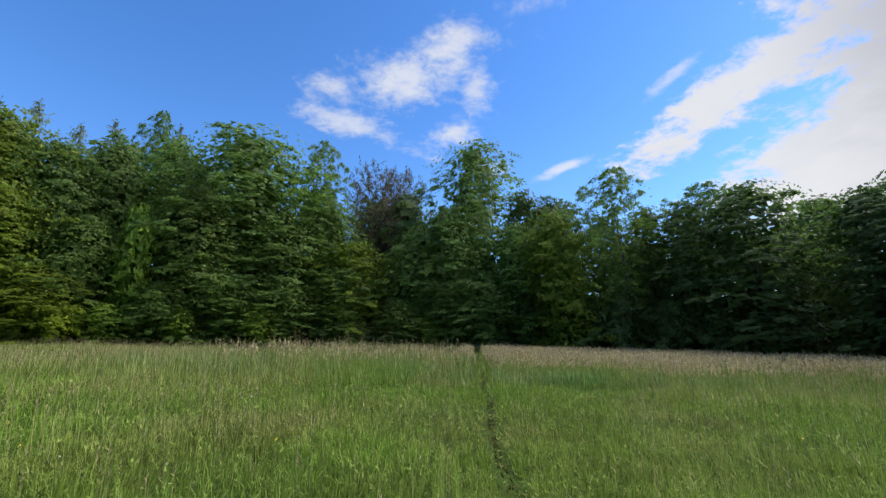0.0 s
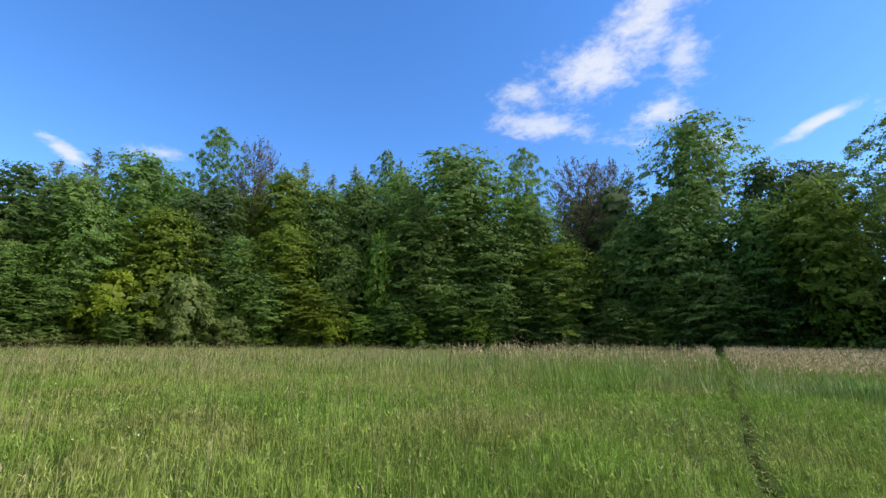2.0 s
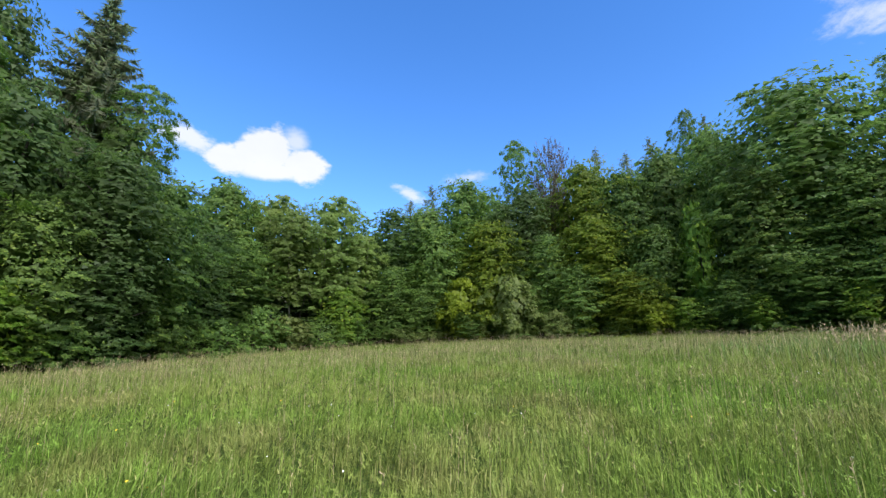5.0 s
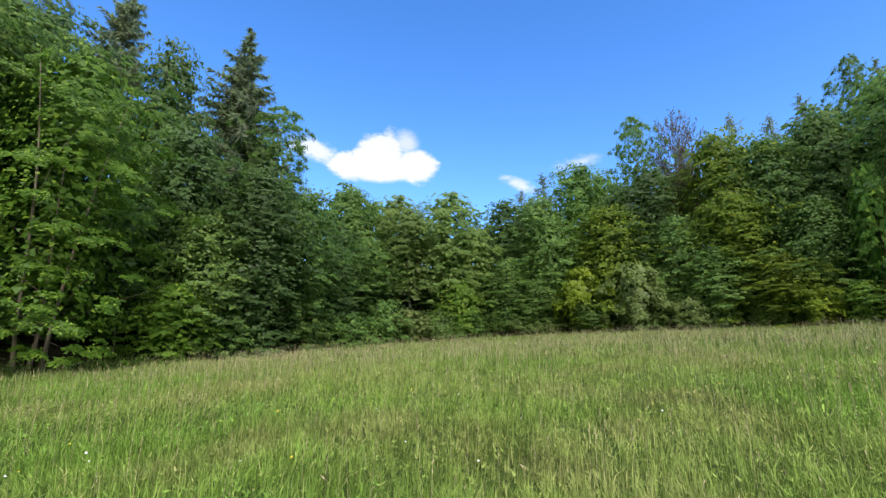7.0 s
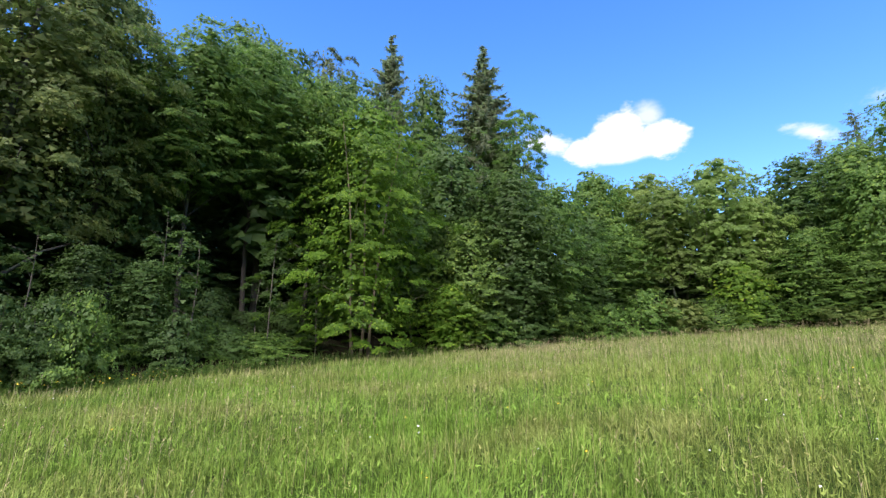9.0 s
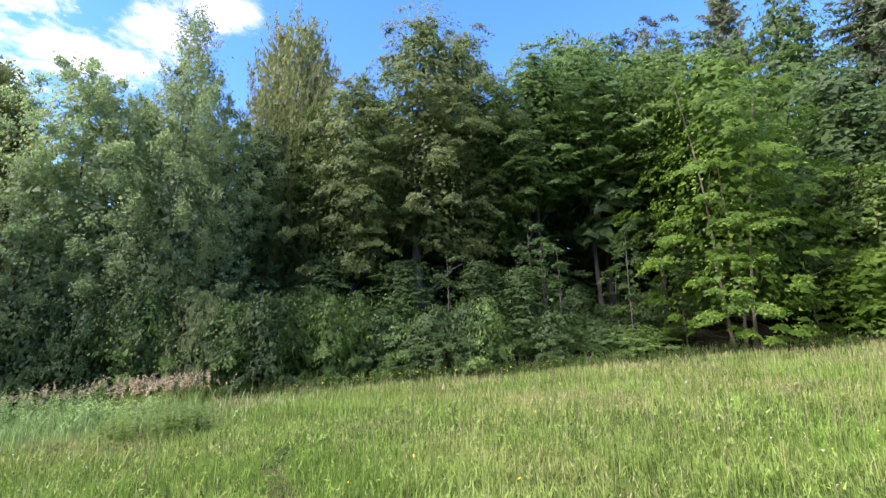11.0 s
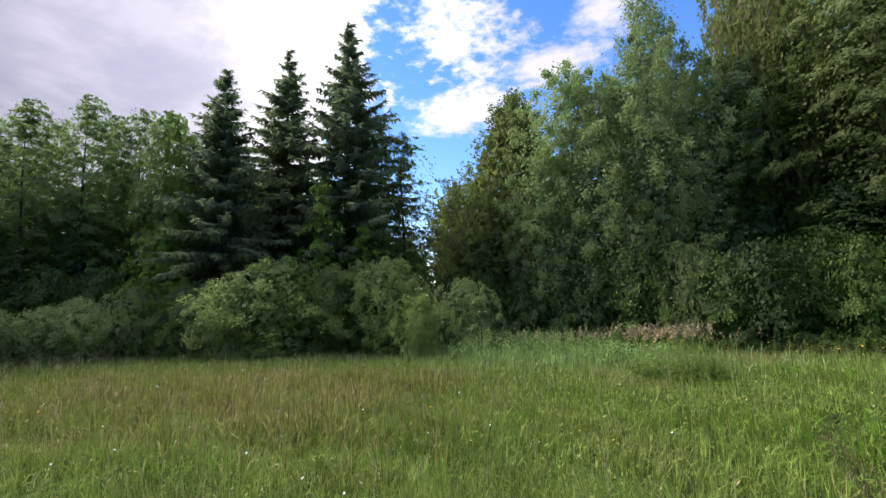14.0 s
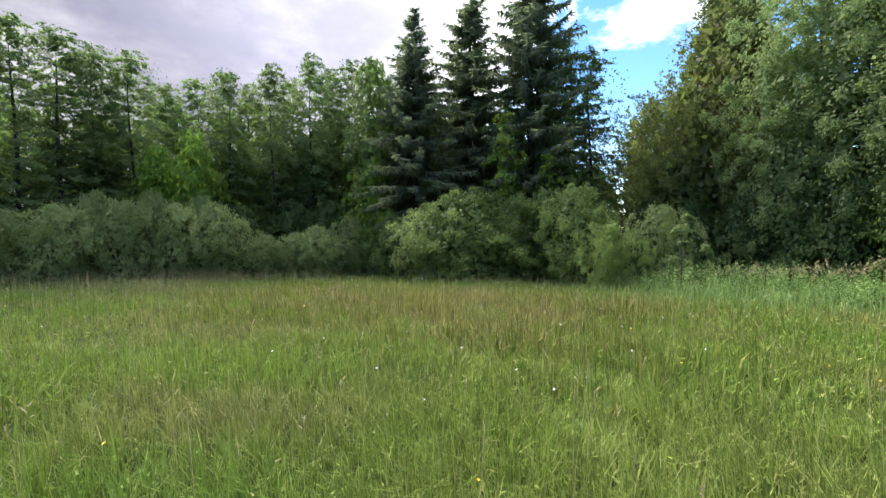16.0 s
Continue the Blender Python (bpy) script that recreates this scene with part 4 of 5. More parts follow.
# birch and aspens, the copper-tinged hornbeam
stand("birch", 185.2, 25.6, 35.4, 2.9, turn=20)
stand("aspen", 184.6, 26.4, 30.6, 2.9)
stand("aspen", 180.0, 27, 26.5, 3.2)
stand("aspen", 190.0, 26.5, 26.0, 3.2)
stand("aspen", 193.4, 27, 27.0, 3.2)
stand("aspen", 189.0, 29, 24.5, 3.2)
stand("aspen", 196.6, 26.8, 17.5, 2.2)
stand("broad_hornbeam", 200.4, 32, 24.4, 6.4)
stand("olive", 206.6, 34, 14.5, 3.6)
stand("lime", 205.0, 31, 8.0, 2.8)
for az, d, el, rad, kind in ((181, 24, 5.5, 1.8, "willow"), (186, 24.4, 6.5, 1.8, "shrub"), (190.5, 24.8, 4.5, 1.7, "dark_shrub"), (195, 25.4, 4.5, 1.8, "dark_shrub"),
                             (199.5, 26, 3.2, 1.8, "dark_shrub"), (204, 27, 3.0, 1.8, "dark_shrub"), (208, 28, 3.5, 1.8, "dark_shrub")):
    stand(kind, az, d, el, rad)
# the dark spruces with shrubs before them
stand("spruce", 221.5, 30, 31.9, 5.2)
stand("thin_spruce", 228.8, 32, 28.8, 4.3)
stand("spruce", 235.8, 29.5, 25.4, 4.4)
stand("alder", 214.8, 30, 20.6, 2.8)
stand("alder", 217.5, 31, 22.0, 2.2)
stand("sycamore", 225.0, 27, 14.9, 1.4)
stand("sycamore", 219.5, 26, 9.5, 1.0)
stand("green_shrub", 228.8, 24.5, 4.8, 3.3, "broad rounded sallow bush at the meadow edge")
stand("willow", 234.2, 24.6, 2.2, 2.0)
stand("green_shrub", 216.6, 23.5, 4.9, 2.3)
stand("pale_shrub", 219.8, 25, 4.4, 2.0)
stand("green_shrub", 212.2, 20.5, 0.3, 1.05)
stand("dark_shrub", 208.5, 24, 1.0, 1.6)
stand("sapling", 204.9, 20.5, 1.2, 0.8)
stand("willow", 207.0, 23, 2.3, 1.7)
stand("green_shrub", 223.0, 24.8, 4.0, 2.0)
for az, d, el, rad in ((219.5, 39, 13.5, 3.2), (224.5, 40, 15.5, 3.4), (229.5, 39, 14.5, 3.2), (233.5, 41, 15.5, 3.4), (238.0, 38, 15.0, 3.2), (215.5, 38, 7.5, 2.6), (222.0, 35, 8.5, 2.6), (231.0, 35.5, 8.5, 2.8)):
    stand("back", az, d, el, rad, "dark broadleaf tree behind the spruces")
# alders above the willow thicket
for az, d, el, rad in ((243.6, 36, 20.1, 2.4), (246.0, 38, 19.0, 2.2), (248.2, 35, 20.4, 2.4), (252.6, 35, 18.9, 2.4), (257.4, 36, 17.6, 2.4), (260.5, 40, 16.4, 2.6),
                       (266.3, 35, 18.1, 2.6), (269.3, 37, 18.0, 2.6), (271.9, 35, 18.9, 3.2), (275.4, 34, 19.2, 3.0), (280.5, 35, 19.0, 3.0), (255.0, 43, 16.5, 2.8),
                       (263.4, 42, 15.5, 2.8), (250.4, 40, 17.6, 2.4), (239.0, 40, 18.0, 2.8)):
    stand("alder", az, d, el, rad, group="row of alders")
stand("fresh", 260.6, 32, 11.0, 2.0, "bright yellow-green young tree among the alders")
stand("fresh", 264.3, 32.5, 9.2, 1.8, "bright yellow-green young tree among the alders")
stand("valley_birch", 240.4, 31.5, 20.4, 2.4, "light green broadleaf tree leaning out beside the spruces")
stand("fresh", 240.8, 29.5, 8.5, 2.0, "bright green young tree beside the spruces")
for az, d, el, rad, kind in ((276.5, 29, 1.8, 2.4, "willow"), (272.3, 28.5, 2.4, 2.3, "willow"), (269.6, 29.5, 3.8, 1.7, "willow"), (267.0, 28.2, 2.9, 2.1, "willow"), (264.6, 29.2, 4.0, 1.6, "willow"), (262.4, 28.3, 2.7, 2.0, "willow"), (260.2, 29.6, 3.7, 1.5, "willow"),
                             (258.8, 28.5, 2.8, 2.2, "willow"), (254.0, 28.6, -0.8, 1.8, "willow"), (250.5, 28.6, -0.6, 1.8, "willow"), (247.6, 28.4, 0.2, 1.8, "willow"),
                             (243.5, 28.6, 1.4, 1.8, "willow"), (239.0, 27.6, 2.2, 1.8, "green_shrub"), (281.0, 30, 2.0, 2.5, "willow"),
                             (256.0, 31, 3.0, 2.2, "dark_shrub"), (250.0, 32, 3.2, 2.2, "dark_shrub"), (246.0, 31, 3.6, 2.0, "dark_shrub")):
    stand(kind, az, d, el, rad)
for az in range(238, 286, 4):
    stand("back_light", az + random.uniform(-1, 1), float(edge(az)) + random.uniform(14, 19), random.uniform(11.0, 14.5), 3.2)
# the side that is never looked at: the ring of forest goes on
for az in range(286, 312, 5):
    stand("back", az, float(edge(az)) + 4, 17.5, 4.5)

for az in range(314, 342, 4):
    stand("back", az + random.uniform(-1, 1), 60, random.uniform(12.5, 14.5), 4.2)

# deeper rows close the forest behind the edge
SKY_AZ = (0, 8, 16, 25, 32, 40, 46, 55, 63, 71, 80, 89, 97, 106, 114, 120, 128, 141, 150, 157, 165, 172, 180, 186, 194, 199, 203, 207, 212, 216, 224, 236, 245, 260, 276, 300, 326, 338, 350, 360)
SKY_EL = (24.5, 24.5, 23.5, 26.5, 26.5, 24.5, 24.5, 24.5, 22.5, 18.5, 18.5, 19.5, 20.5, 25.5, 30.5, 29.5, 31.5, 32.5, 33.5, 34.5, 31.5, 30.5, 27.5, 27.5, 22, 16, 9, 4, 6, 13, 18, 18.5, 15.5, 13.5, 14.5, 16.5, 16.5, 16.5, 20.5, 24.5)
az = 0.0
while az < 360:
    if not 204.5 < az < 213.5:
        el = float(np.interp(az, SKY_AZ, SKY_EL))
        far = float(edge(az)) + random.uniform(7, 12)
        stand("tall_back" if 124 < az < 172 else "back" if random.random() < 0.6 else "back_light", az, far, el - random.uniform(2.5, 5.0), random.uniform(3.2, 4.4))
    az += random.uniform(6.0, 8.5)
az = 3.0
while az < 360:
    if not 123 < az < 300:
        far = float(edge(az)) + random.uniform(3, 5)
        stand("back", az, far, float(np.interp(az, SKY_AZ, SKY_EL)) * random.uniform(0.4, 0.6), random.uniform(2.8, 3.6))
    az += random.uniform(7.0, 10.0)

for az in range(122, 182, 4):
    stand("back", az + random.uniform(-1.2, 1.2), float(edge(az)) + random.uniform(9, 13), random.uniform(14, 19), 4.4)
for az in range(126, 186, 5):
    stand("back", az + random.uniform(-1.5, 1.5), float(edge(az)) + random.uniform(17, 22), float(np.interp(az, SKY_AZ, SKY_EL)) - 7, 5.0)
for az in range(-4, 78, 7):
    stand("back_light", az + random.uniform(-2, 2), float(edge(az)) + random.uniform(12, 16), float(np.interp(az % 360, SKY_AZ, SKY_EL)) - random.uniform(1.8, 3.5), 4.6)

# ---- meadow: blades, seed heads, herbs and flowers ----
TRAIL = [Vector(p) for p in ((2.45, 39.0), (0.55, 7.4), (0.45, 5.6), (-0.3, 0.0), (-1.0, -6.0), (-1.2, -8.2), (-1.6, -10.0))]


def trail_distance(x, y):
    best = np.full(x.shape, 1e9)
    for a, b in zip(TRAIL, TRAIL[1:]):
        ab = b - a
        t = np.clip(((x - a.x) * ab.x + (y - a.y) * ab.y) / ab.length_squared, 0, 1)
        best = np.minimum(best, np.hypot(x + 0.05 * np.sin(y * 0.9) - a.x - ab.x * t, y - a.y - ab.y * t))
    return best


def waves(x, y, scale, seed):
    """Smooth unevenness between 0 and 1 over the field."""
    rng = np.random.default_rng(seed)
    v = 0
    for i in range(6):
        k = rng.normal(0, 1, 2) * scale * (1 + i * 0.5)
        v = v + np.sin(x * k[0] + y * k[1] + rng.uniform(0, 6.28)) / (1 + i * 0.4)
    return 0.5 + 0.5 * np.tanh(v * 0.7)


def make_trail():
    """A narrow trodden groove of soil, painted dark for the shade between the grass, broken where the blades close over
    it.
    """
    rng = np.random.default_rng(88)
    verts, faces = [], []
    for a, b in zip(TRAIL, TRAIL[1:]):
        n = max(2, int((b - a).length / 0.22))
        side = (b - a).normalized()
        side = Vector((side.y, -side.x))
        first = len(verts)
        for i in range(n + 1):
            c = a + (b - a) * (i / n)
            c.x -= 0.05 * math.sin(c.y * 0.9)
            for s in (-1, -0.4, 0.4, 1):
                p = c + side * (s * (0.105 if c.y > 0 else 0.075) * rng.uniform(0.3, 1.6))
                verts.append((p.x, p.y, float(ground_z(p.x, p.y)) + (0.014 if abs(s) < 0.9 else -0.03)))
        faces += [(first + i * 4 + j, first + i * 4 + j + 1, first + i * 4 + j + 5, first + i * 4 + j + 4) for i in range(n) for j in range(3) if rng.uniform() < (0.5 if a.y > 0.5 else 0.35)]
    me = mesh_of("trail", verts, faces, True)
    mat = bpy.data.materials.new("shade_dark_soil")
    mat.use_nodes = True
    k = Nodes(mat.node_tree)
    place = k.node("ShaderNodeTexCoord").outputs["Object"]
    # soil tones darkened to stand for the shade of the grass beside the groove
    col = k.mix(k.smooth(k.noise(place, 2.6, 5.0), 0.35, 0.65), (0.022, 0.022, 0.010, 1), (0.042, 0.052, 0.016, 1))
    col = k.mix(k.smooth(k.noise(place, 26.0, 5.0), 0.55, 0.75), col, (0.09, 0.08, 0.045, 1))
    bump = k.node("ShaderNodeBump", {"Height": k.noise(place, 26.0, 6.0), "Strength": 0.9, "Distance": 0.04})
    skin = k.node("ShaderNodeBsdfPrincipled", {"Base Color": col, "Roughness": 1.0, "Specular IOR Level": 0.0, "Normal": bump.outputs[0]})
    k.node("ShaderNodeOutputMaterial", {0: skin.outputs[0]})
    me.materials.append(mat)
    tagged(new("trail", me), "narrow trodden footpath groove through the meadow grass", "path", kind="structure")


make_trail()


def scatter(rng, inner, outer, density):
    n = int(math.pi * (outer ** 2 - inner ** 2) * density)
    r = np.sqrt(rng.uniform(inner ** 2, outer ** 2, n))
    a = rng.uniform(0, 2 * math.pi, n)
    x, y = -np.sin(a) * r, np.cos(a) * r
    if density > 100:
        # blades grow in tufts
        cell = 0.20
        cx, cy = np.floor(x / cell), np.floor(y / cell)
        jx, jy = np.sin(cx * 12.9 + cy * 78.2) * 0.5, np.sin(cx * 39.3 + cy * 11.1) * 0.5
        pull = rng.uniform(0.0, 0.65, n)
        x, y = x + ((cx + 0.5 + jx * 0.6) * cell - x) * pull, y + ((cy + 0.5 + jy * 0.6) * cell - y) * pull
    keep = r < edge(np.degrees(a)) + 0.8 + rng.uniform(-0.6, 0.8, n)
    keep &= rng.uniform(0, 1, n) < np.clip((trail_distance(x, y) - 0.03) / 0.12, 0.20 + 0.6 * waves(x, y, 5.0, 33), 1)
    if density > 60:
        keep &= rng.uniform(0, 1, n) < 0.45 + 0.75 * waves(x, y, 8.0, 43)
    return x[keep], y[keep]


def tallness(x, y):
    """How tall the grass stands: a lusher swell to the one side, trodden along the trail."""
    h = 0.40 + 0.34 * waves(x, y, 0.30, 3) + 0.28 * waves(x, y, 1.3, 4) + 0.34 * waves(x, y, 4.0, 42) + 0.45 * waves(x, y, 8.0, 43)
    swell = np.exp(-(((x + 4.5) / 5.0) ** 2 + ((y - 20.0) / 3.5) ** 2))
    tall = np.clip((y - 15.5 - 1.2 * np.sin(x * 0.6) + 0.12 * np.abs(x)) / 2.5, 0, 1) * np.clip((x + 13) / 5, 0, 1)
    mown = 1 - 0.18 * np.clip((y - 3) / 3, 0, 1) * np.clip((16 - y) / 2, 0, 1) * np.clip((8 - np.abs(x)) / 4, 0, 1)
    trod = np.clip((trail_distance(x, y) - 0.14 * waves(x, y, 2.2, 31)) / (0.12 + 0.003 * np.abs(y)), 0.12 + 0.35 * waves(x, y, 5.0, 32), 1)
    return h * mown * (1 + 0.9 * swell + 1.1 * tall) * trod


def blades(name, rng, x, y, height, width, steps):
    n = len(x)
    z = ground_z(x, y) - 0.02
    width = width * np.clip((trail_distance(x, y) - 0.02) / 0.12, 0.6, 1)
    g = np.where(rng.uniform(0, 1, n) < 0.45, 6.28 * waves(x, y, 0.5, 21) + rng.normal(0, 0.8, n), rng.uniform(0, 6.283, n))
    lean = 0.05 + 0.9 * rng.uniform(0, 1, n) ** 1.6
    out = np.stack([np.cos(g) * lean + 0.03, np.sin(g) * lean + 0.02, np.zeros(n)], 1)
    face = g + rng.normal(0, 0.7, n) + math.pi / 2
    side = np.stack([np.cos(face), np.sin(face), np.zeros(n)], 1) * (width / 2)[:, None]
    foot = np.stack([x, y, z], 1)
    H = height[:, None]
    up = np.array((0, 0, 1.0))
    at = lambda t: foot + up * H * (t - 0.42 * lean[:, None] * t ** 2.6) + out * H * t ** 1.8
    if steps == 1:
        v = np.stack([foot - side, foot + side, at(1.0)], 1).reshape(-1, 3)
        f = np.arange(n)[:, None] * 3 + (0, 1, 2)
    elif steps == 2:
        v = np.stack([foot - side, foot + side, at(0.55) + side * 0.8, at(0.55) - side * 0.8, at(1.0)], 1).reshape(-1, 3)
        i = np.arange(n)[:, None] * 5
        f = np.concatenate([i + (0, 1, 2), i + (0, 2, 3), i + (3, 2, 4)])
    else:
        v = np.stack([foot - side * 0.7, foot + side * 0.7, at(0.4) + side, at(0.4) - side, at(0.75) + side * 0.75, at(0.75) - side * 0.75, at(1.0)], 1).reshape(-1, 3)
        i = np.arange(n)[:, None] * 7
        f = np.concatenate([i + (0, 1, 2), i + (0, 2, 3), i + (3, 2, 4), i + (3, 4, 5), i + (5, 4, 6)])
    return mesh_of(name, v, f)


def stuff(name, me, material, label, category):
    me.materials.append(material)
    return tagged(new(name, me), label, category, kind="stuff")


def make_meadow():
    rng = np.random.default_rng(77)
    bands = ((0.0, 2.2, 900, 0.20, 0.0058, 2), (2.2, 5.0, 1400, 0.29, 0.0062, 2), (5.0, 9, 660, 0.29, 0.0094, 2), (9, 27, 260, 0.29, 0.0170, 1), (15, 52, 48, 0.34, 0.046, 1))
    for inner, outer, density, high, wide, steps in bands:
        x, y = scatter(rng, inner, outer, density)
        r = np.hypot(x, y)
        blend = np.clip((27 - r) / 11, 0, 1) if inner == 9 else np.clip((r - 15) / 10, 0, 1) if inner == 15 else 1.0
        keep = rng.uniform(0, 1, len(x)) < blend
        x, y = x[keep], y[keep]
        h = high * tallness(x, y) * rng.uniform(0.55, 1.25, len(x))
        stuff("meadow_grass", blades("meadow_grass", rng, x, y, h, wide * rng.uniform(0.6, 1.4, len(x)), steps), FAR_GRASS if inner > 10 else GRASS,
              "uncut green meadow grass bending in all directions", "grass")
    # small leaves of clover, plantain and sorrel low between the blades
    for inner, outer, density, leaf in ((1.2, 5.0, 900, 0.040), (5.0, 9.5, 330, 0.06), (9.5, 16, 90, 0.09)):
        x, y = scatter(rng, inner, outer, density)
        n = len(x)
        z = ground_z(x, y) + 0.20 * tallness(x, y) * rng.uniform(0.0, 0.8, n)
        g = rng.uniform(0, 6.283, n)
        along = unit(np.stack([np.cos(g), np.sin(g), rng.uniform(-0.1, 1.6, n)], 1))
        length = leaf * rng.uniform(0.6, 1.5, n)
        stuff("low_herbs", leaf_mesh("low_herbs", np.stack([x, y, z], 1), along, unit(np.array((0, 0, 0.8)) + rng.normal(0, 0.5, (n, 3))), length, length * rng.uniform(0.12, 0.34, n)), GRASS,
              "small green herb leaves low in the meadow grass", "plants")
    # stalks with seed heads
    for inner, outer, density, size, heads in ((2.2, 10, 6.0, 0.55, 5), (8, 27, 7.0, 0.8, 4), (17, 50, 6.5, 1.2, 2)):
        x, y = scatter(rng, inner, outer, density)
        lush = np.clip((-4.0 - y) / 6, 0, 1) * np.clip((np.hypot(x, y) - 11) / 5, 0, 1)
        keep = (rng.uniform(0, 1, len(x)) < (0.25 + 0.9 * waves(x, y, 0.22, 8)) * (1 - 0.85 * lush)) & (trail_distance(x, y) > 0.4)
        x, y = x[keep], y[keep]
        n = len(x)
        h = np.interp(np.hypot(x, y), (12, 28), (0.72, 0.58)) * (0.55 + 0.45 * tallness(x, y)) * rng.uniform(0.75, 1.15, n)
        z = ground_z(x, y)
        g = rng.uniform(0, 6.283, n)
        tip = np.stack([x + np.cos(g) * 0.12 * h, y + np.sin(g) * 0.12 * h, z + h], 1)
        foot = np.stack([x, y, z], 1)
        side = np.stack([-np.sin(g), np.cos(g), 0 * g], 1)
        w = 0.0022 * size
        v = np.stack([foot - side * w, foot + side * w, tip + side * w * 0.6, tip - side * w * 0.6], 1).reshape(-1, 3)
        i = np.arange(n)[:, None] * 4
        hv, hf = [v], [np.concatenate([i + (0, 1, 2), i + (0, 2, 3)])]
        count = 4 * n
        for j in range(heads):
            d = unit(np.stack([rng.normal(0, 0.45, n), rng.normal(0, 0.45, n), rng.uniform(0.5, 1.0, n)], 1))
            s = unit(np.cross(d, rng.normal(size=(n, 3))))
            ln = (rng.uniform(0.03, 0.055, n) * (0.7 + 0.3 * size))[:, None]
            b = tip - np.array((0, 0, 1.0)) * (0.022 * j)
            q = np.stack([b, b + d * ln * 0.5 + s * ln * 0.15 * size, b + d * ln, b + d * ln * 0.5 - s * ln * 0.15 * size], 1).reshape(-1, 3)
            k0 = np.arange(n)[:, None] * 4 + count
            hv.append(q)
            hf.append(np.concatenate([k0 + (0, 1, 2), k0 + (0, 2, 3)]))
            count += 4 * n
        stuff("grass_seed_heads", mesh_of("grass_seed_heads", np.concatenate(hv), np.concatenate(hf)), SEED,
              "tan and pinkish seed heads on thin grass stalks", "grass")


make_meadow()


def seed_stand(name, inside, box, density, high, seed, label):
    """A dense stand of tall grass in seed, within a stretch of the plan."""
    rng = np.random.default_rng(seed)
    x0, x1, y0, y1 = box
    n = int((x1 - x0) * (y1 - y0) * density)
    x, y = rng.uniform(x0, x1, n), rng.uniform(y0, y1, n)
    keep = inside(x, y) & (np.hypot(x, y) < edge(np.degrees(np.arctan2(-x, y)))) & (trail_distance(x, y) > 0.28)
    x, y = x[keep], y[keep]
    n, per = len(x), 7
    h = high * rng.uniform(0.55, 1.15, n)
    t = np.tile(np.linspace(0.80, 1.0, per), n)
    at = np.stack([np.repeat(x, per), np.repeat(y, per), np.repeat(ground_z(x, y), per) + np.repeat(h, per) * t], 1)
    d = unit(rng.normal(0, 0.45, (n * per, 3)) + np.array((0.2, 0.1, 0.7)))
    ln = 0.095 * rng.uniform(0.6, 1.3, n * per)
    stuff(name, leaf_mesh(name, at, d, rand_dirs(rng, n * per), ln, ln * 0.28), SEED, label, "grass")


seed_stand("tall_grass_plumes", lambda x, y: y > 17.0 + 3.5 * waves(x, y, 0.5, 55) - 0.12 * x, (0.9, 30, 13, 40), 26.0, 0.95, 71, "pinkish tan stand of tall seeding grass beside the trail")
seed_stand("tall_grass_plumes", lambda x, y: ((x + 4.5) / 6) ** 2 + ((y - 21) / 4) ** 2 < 1, (-11, 1.5, 16, 26), 9.0, 1.1, 72, "pale seed plumes over a lush swell of grass")


def lush_grass(x0, y0, wide, deep, high, count, seed, label, material=None):
    """A swell of taller, denser grass."""
    rng = np.random.default_rng(seed)
    x, y = x0 + rng.normal(0, 0.5, count) * wide, y0 + rng.normal(0, 0.5, count) * deep
    keep = trail_distance(x, y) > 0.3
    x, y = x[keep], y[keep]
    h = high * rng.uniform(0.5, 1.1, len(x)) * (0.7 + 0.5 * waves(x, y, 1.5, 44))
    stuff("tall_grass", blades("tall_grass", rng, x, y, h, 0.022 * rng.uniform(0.6, 1.4, len(x)), 2), material or LUSH, label, "grass")


lush_grass(-4.6, 20.5, 7.0, 4.0, 0.95, 8000, 81, "lush swell of taller green grass beside the trail")
lush_grass(5.5, 17.2, 8.0, 1.6, 0.72, 5200, 82, "taller green grass in front of the seeding stand")
lush_grass(4.2, -16.8, 5.0, 3.0, 0.70, 5200, 83, "soft pale swell of tall grass by the nettles", HERB)


# thin dry patches in the southern meadow
for az, dist, wide, deep, count in ((231.0, 12.0, 5.0, 3.6, 6500), (242.0, 15.5, 6.0, 3.2, 4500), (219.0, 13.0, 4.0, 2.4, 3400), (253.0, 13.0, 4.5, 3.2, 3600), (226.0, 8.2, 2.6, 1.6, 2400)):
    lush_grass(way(az).x * dist, way(az).y * dist, wide, deep, 0.50, count, 600 + int(az), "dry olive-brown patch of fine meadow grass", DRY)


def trodden_verge():
    """Short bent straw along the trail."""
    rng = np.random.default_rng(84)
    x, y = rng.uniform(-2.5, 1.0, 24000), rng.uniform(-10.0, 0.0, 24000)
    near = trail_distance(x, y)
    keep = (near < 0.34 * rng.uniform(0.2, 1, len(x))) & (np.hypot(x, y) > 1.0) & (waves(x, y, 1.6, 85) > 0.25)
    x, y = x[keep], y[keep]
    stuff("trodden_grass", blades("trodden_grass", rng, x, y, 0.13 * rng.uniform(0.5, 1.3, len(x)), 0.008 * rng.uniform(0.6, 1.4, len(x)), 2), STRAW,
          "short bent straw-coloured grass trodden along the footpath", "grass")


trodden_verge()


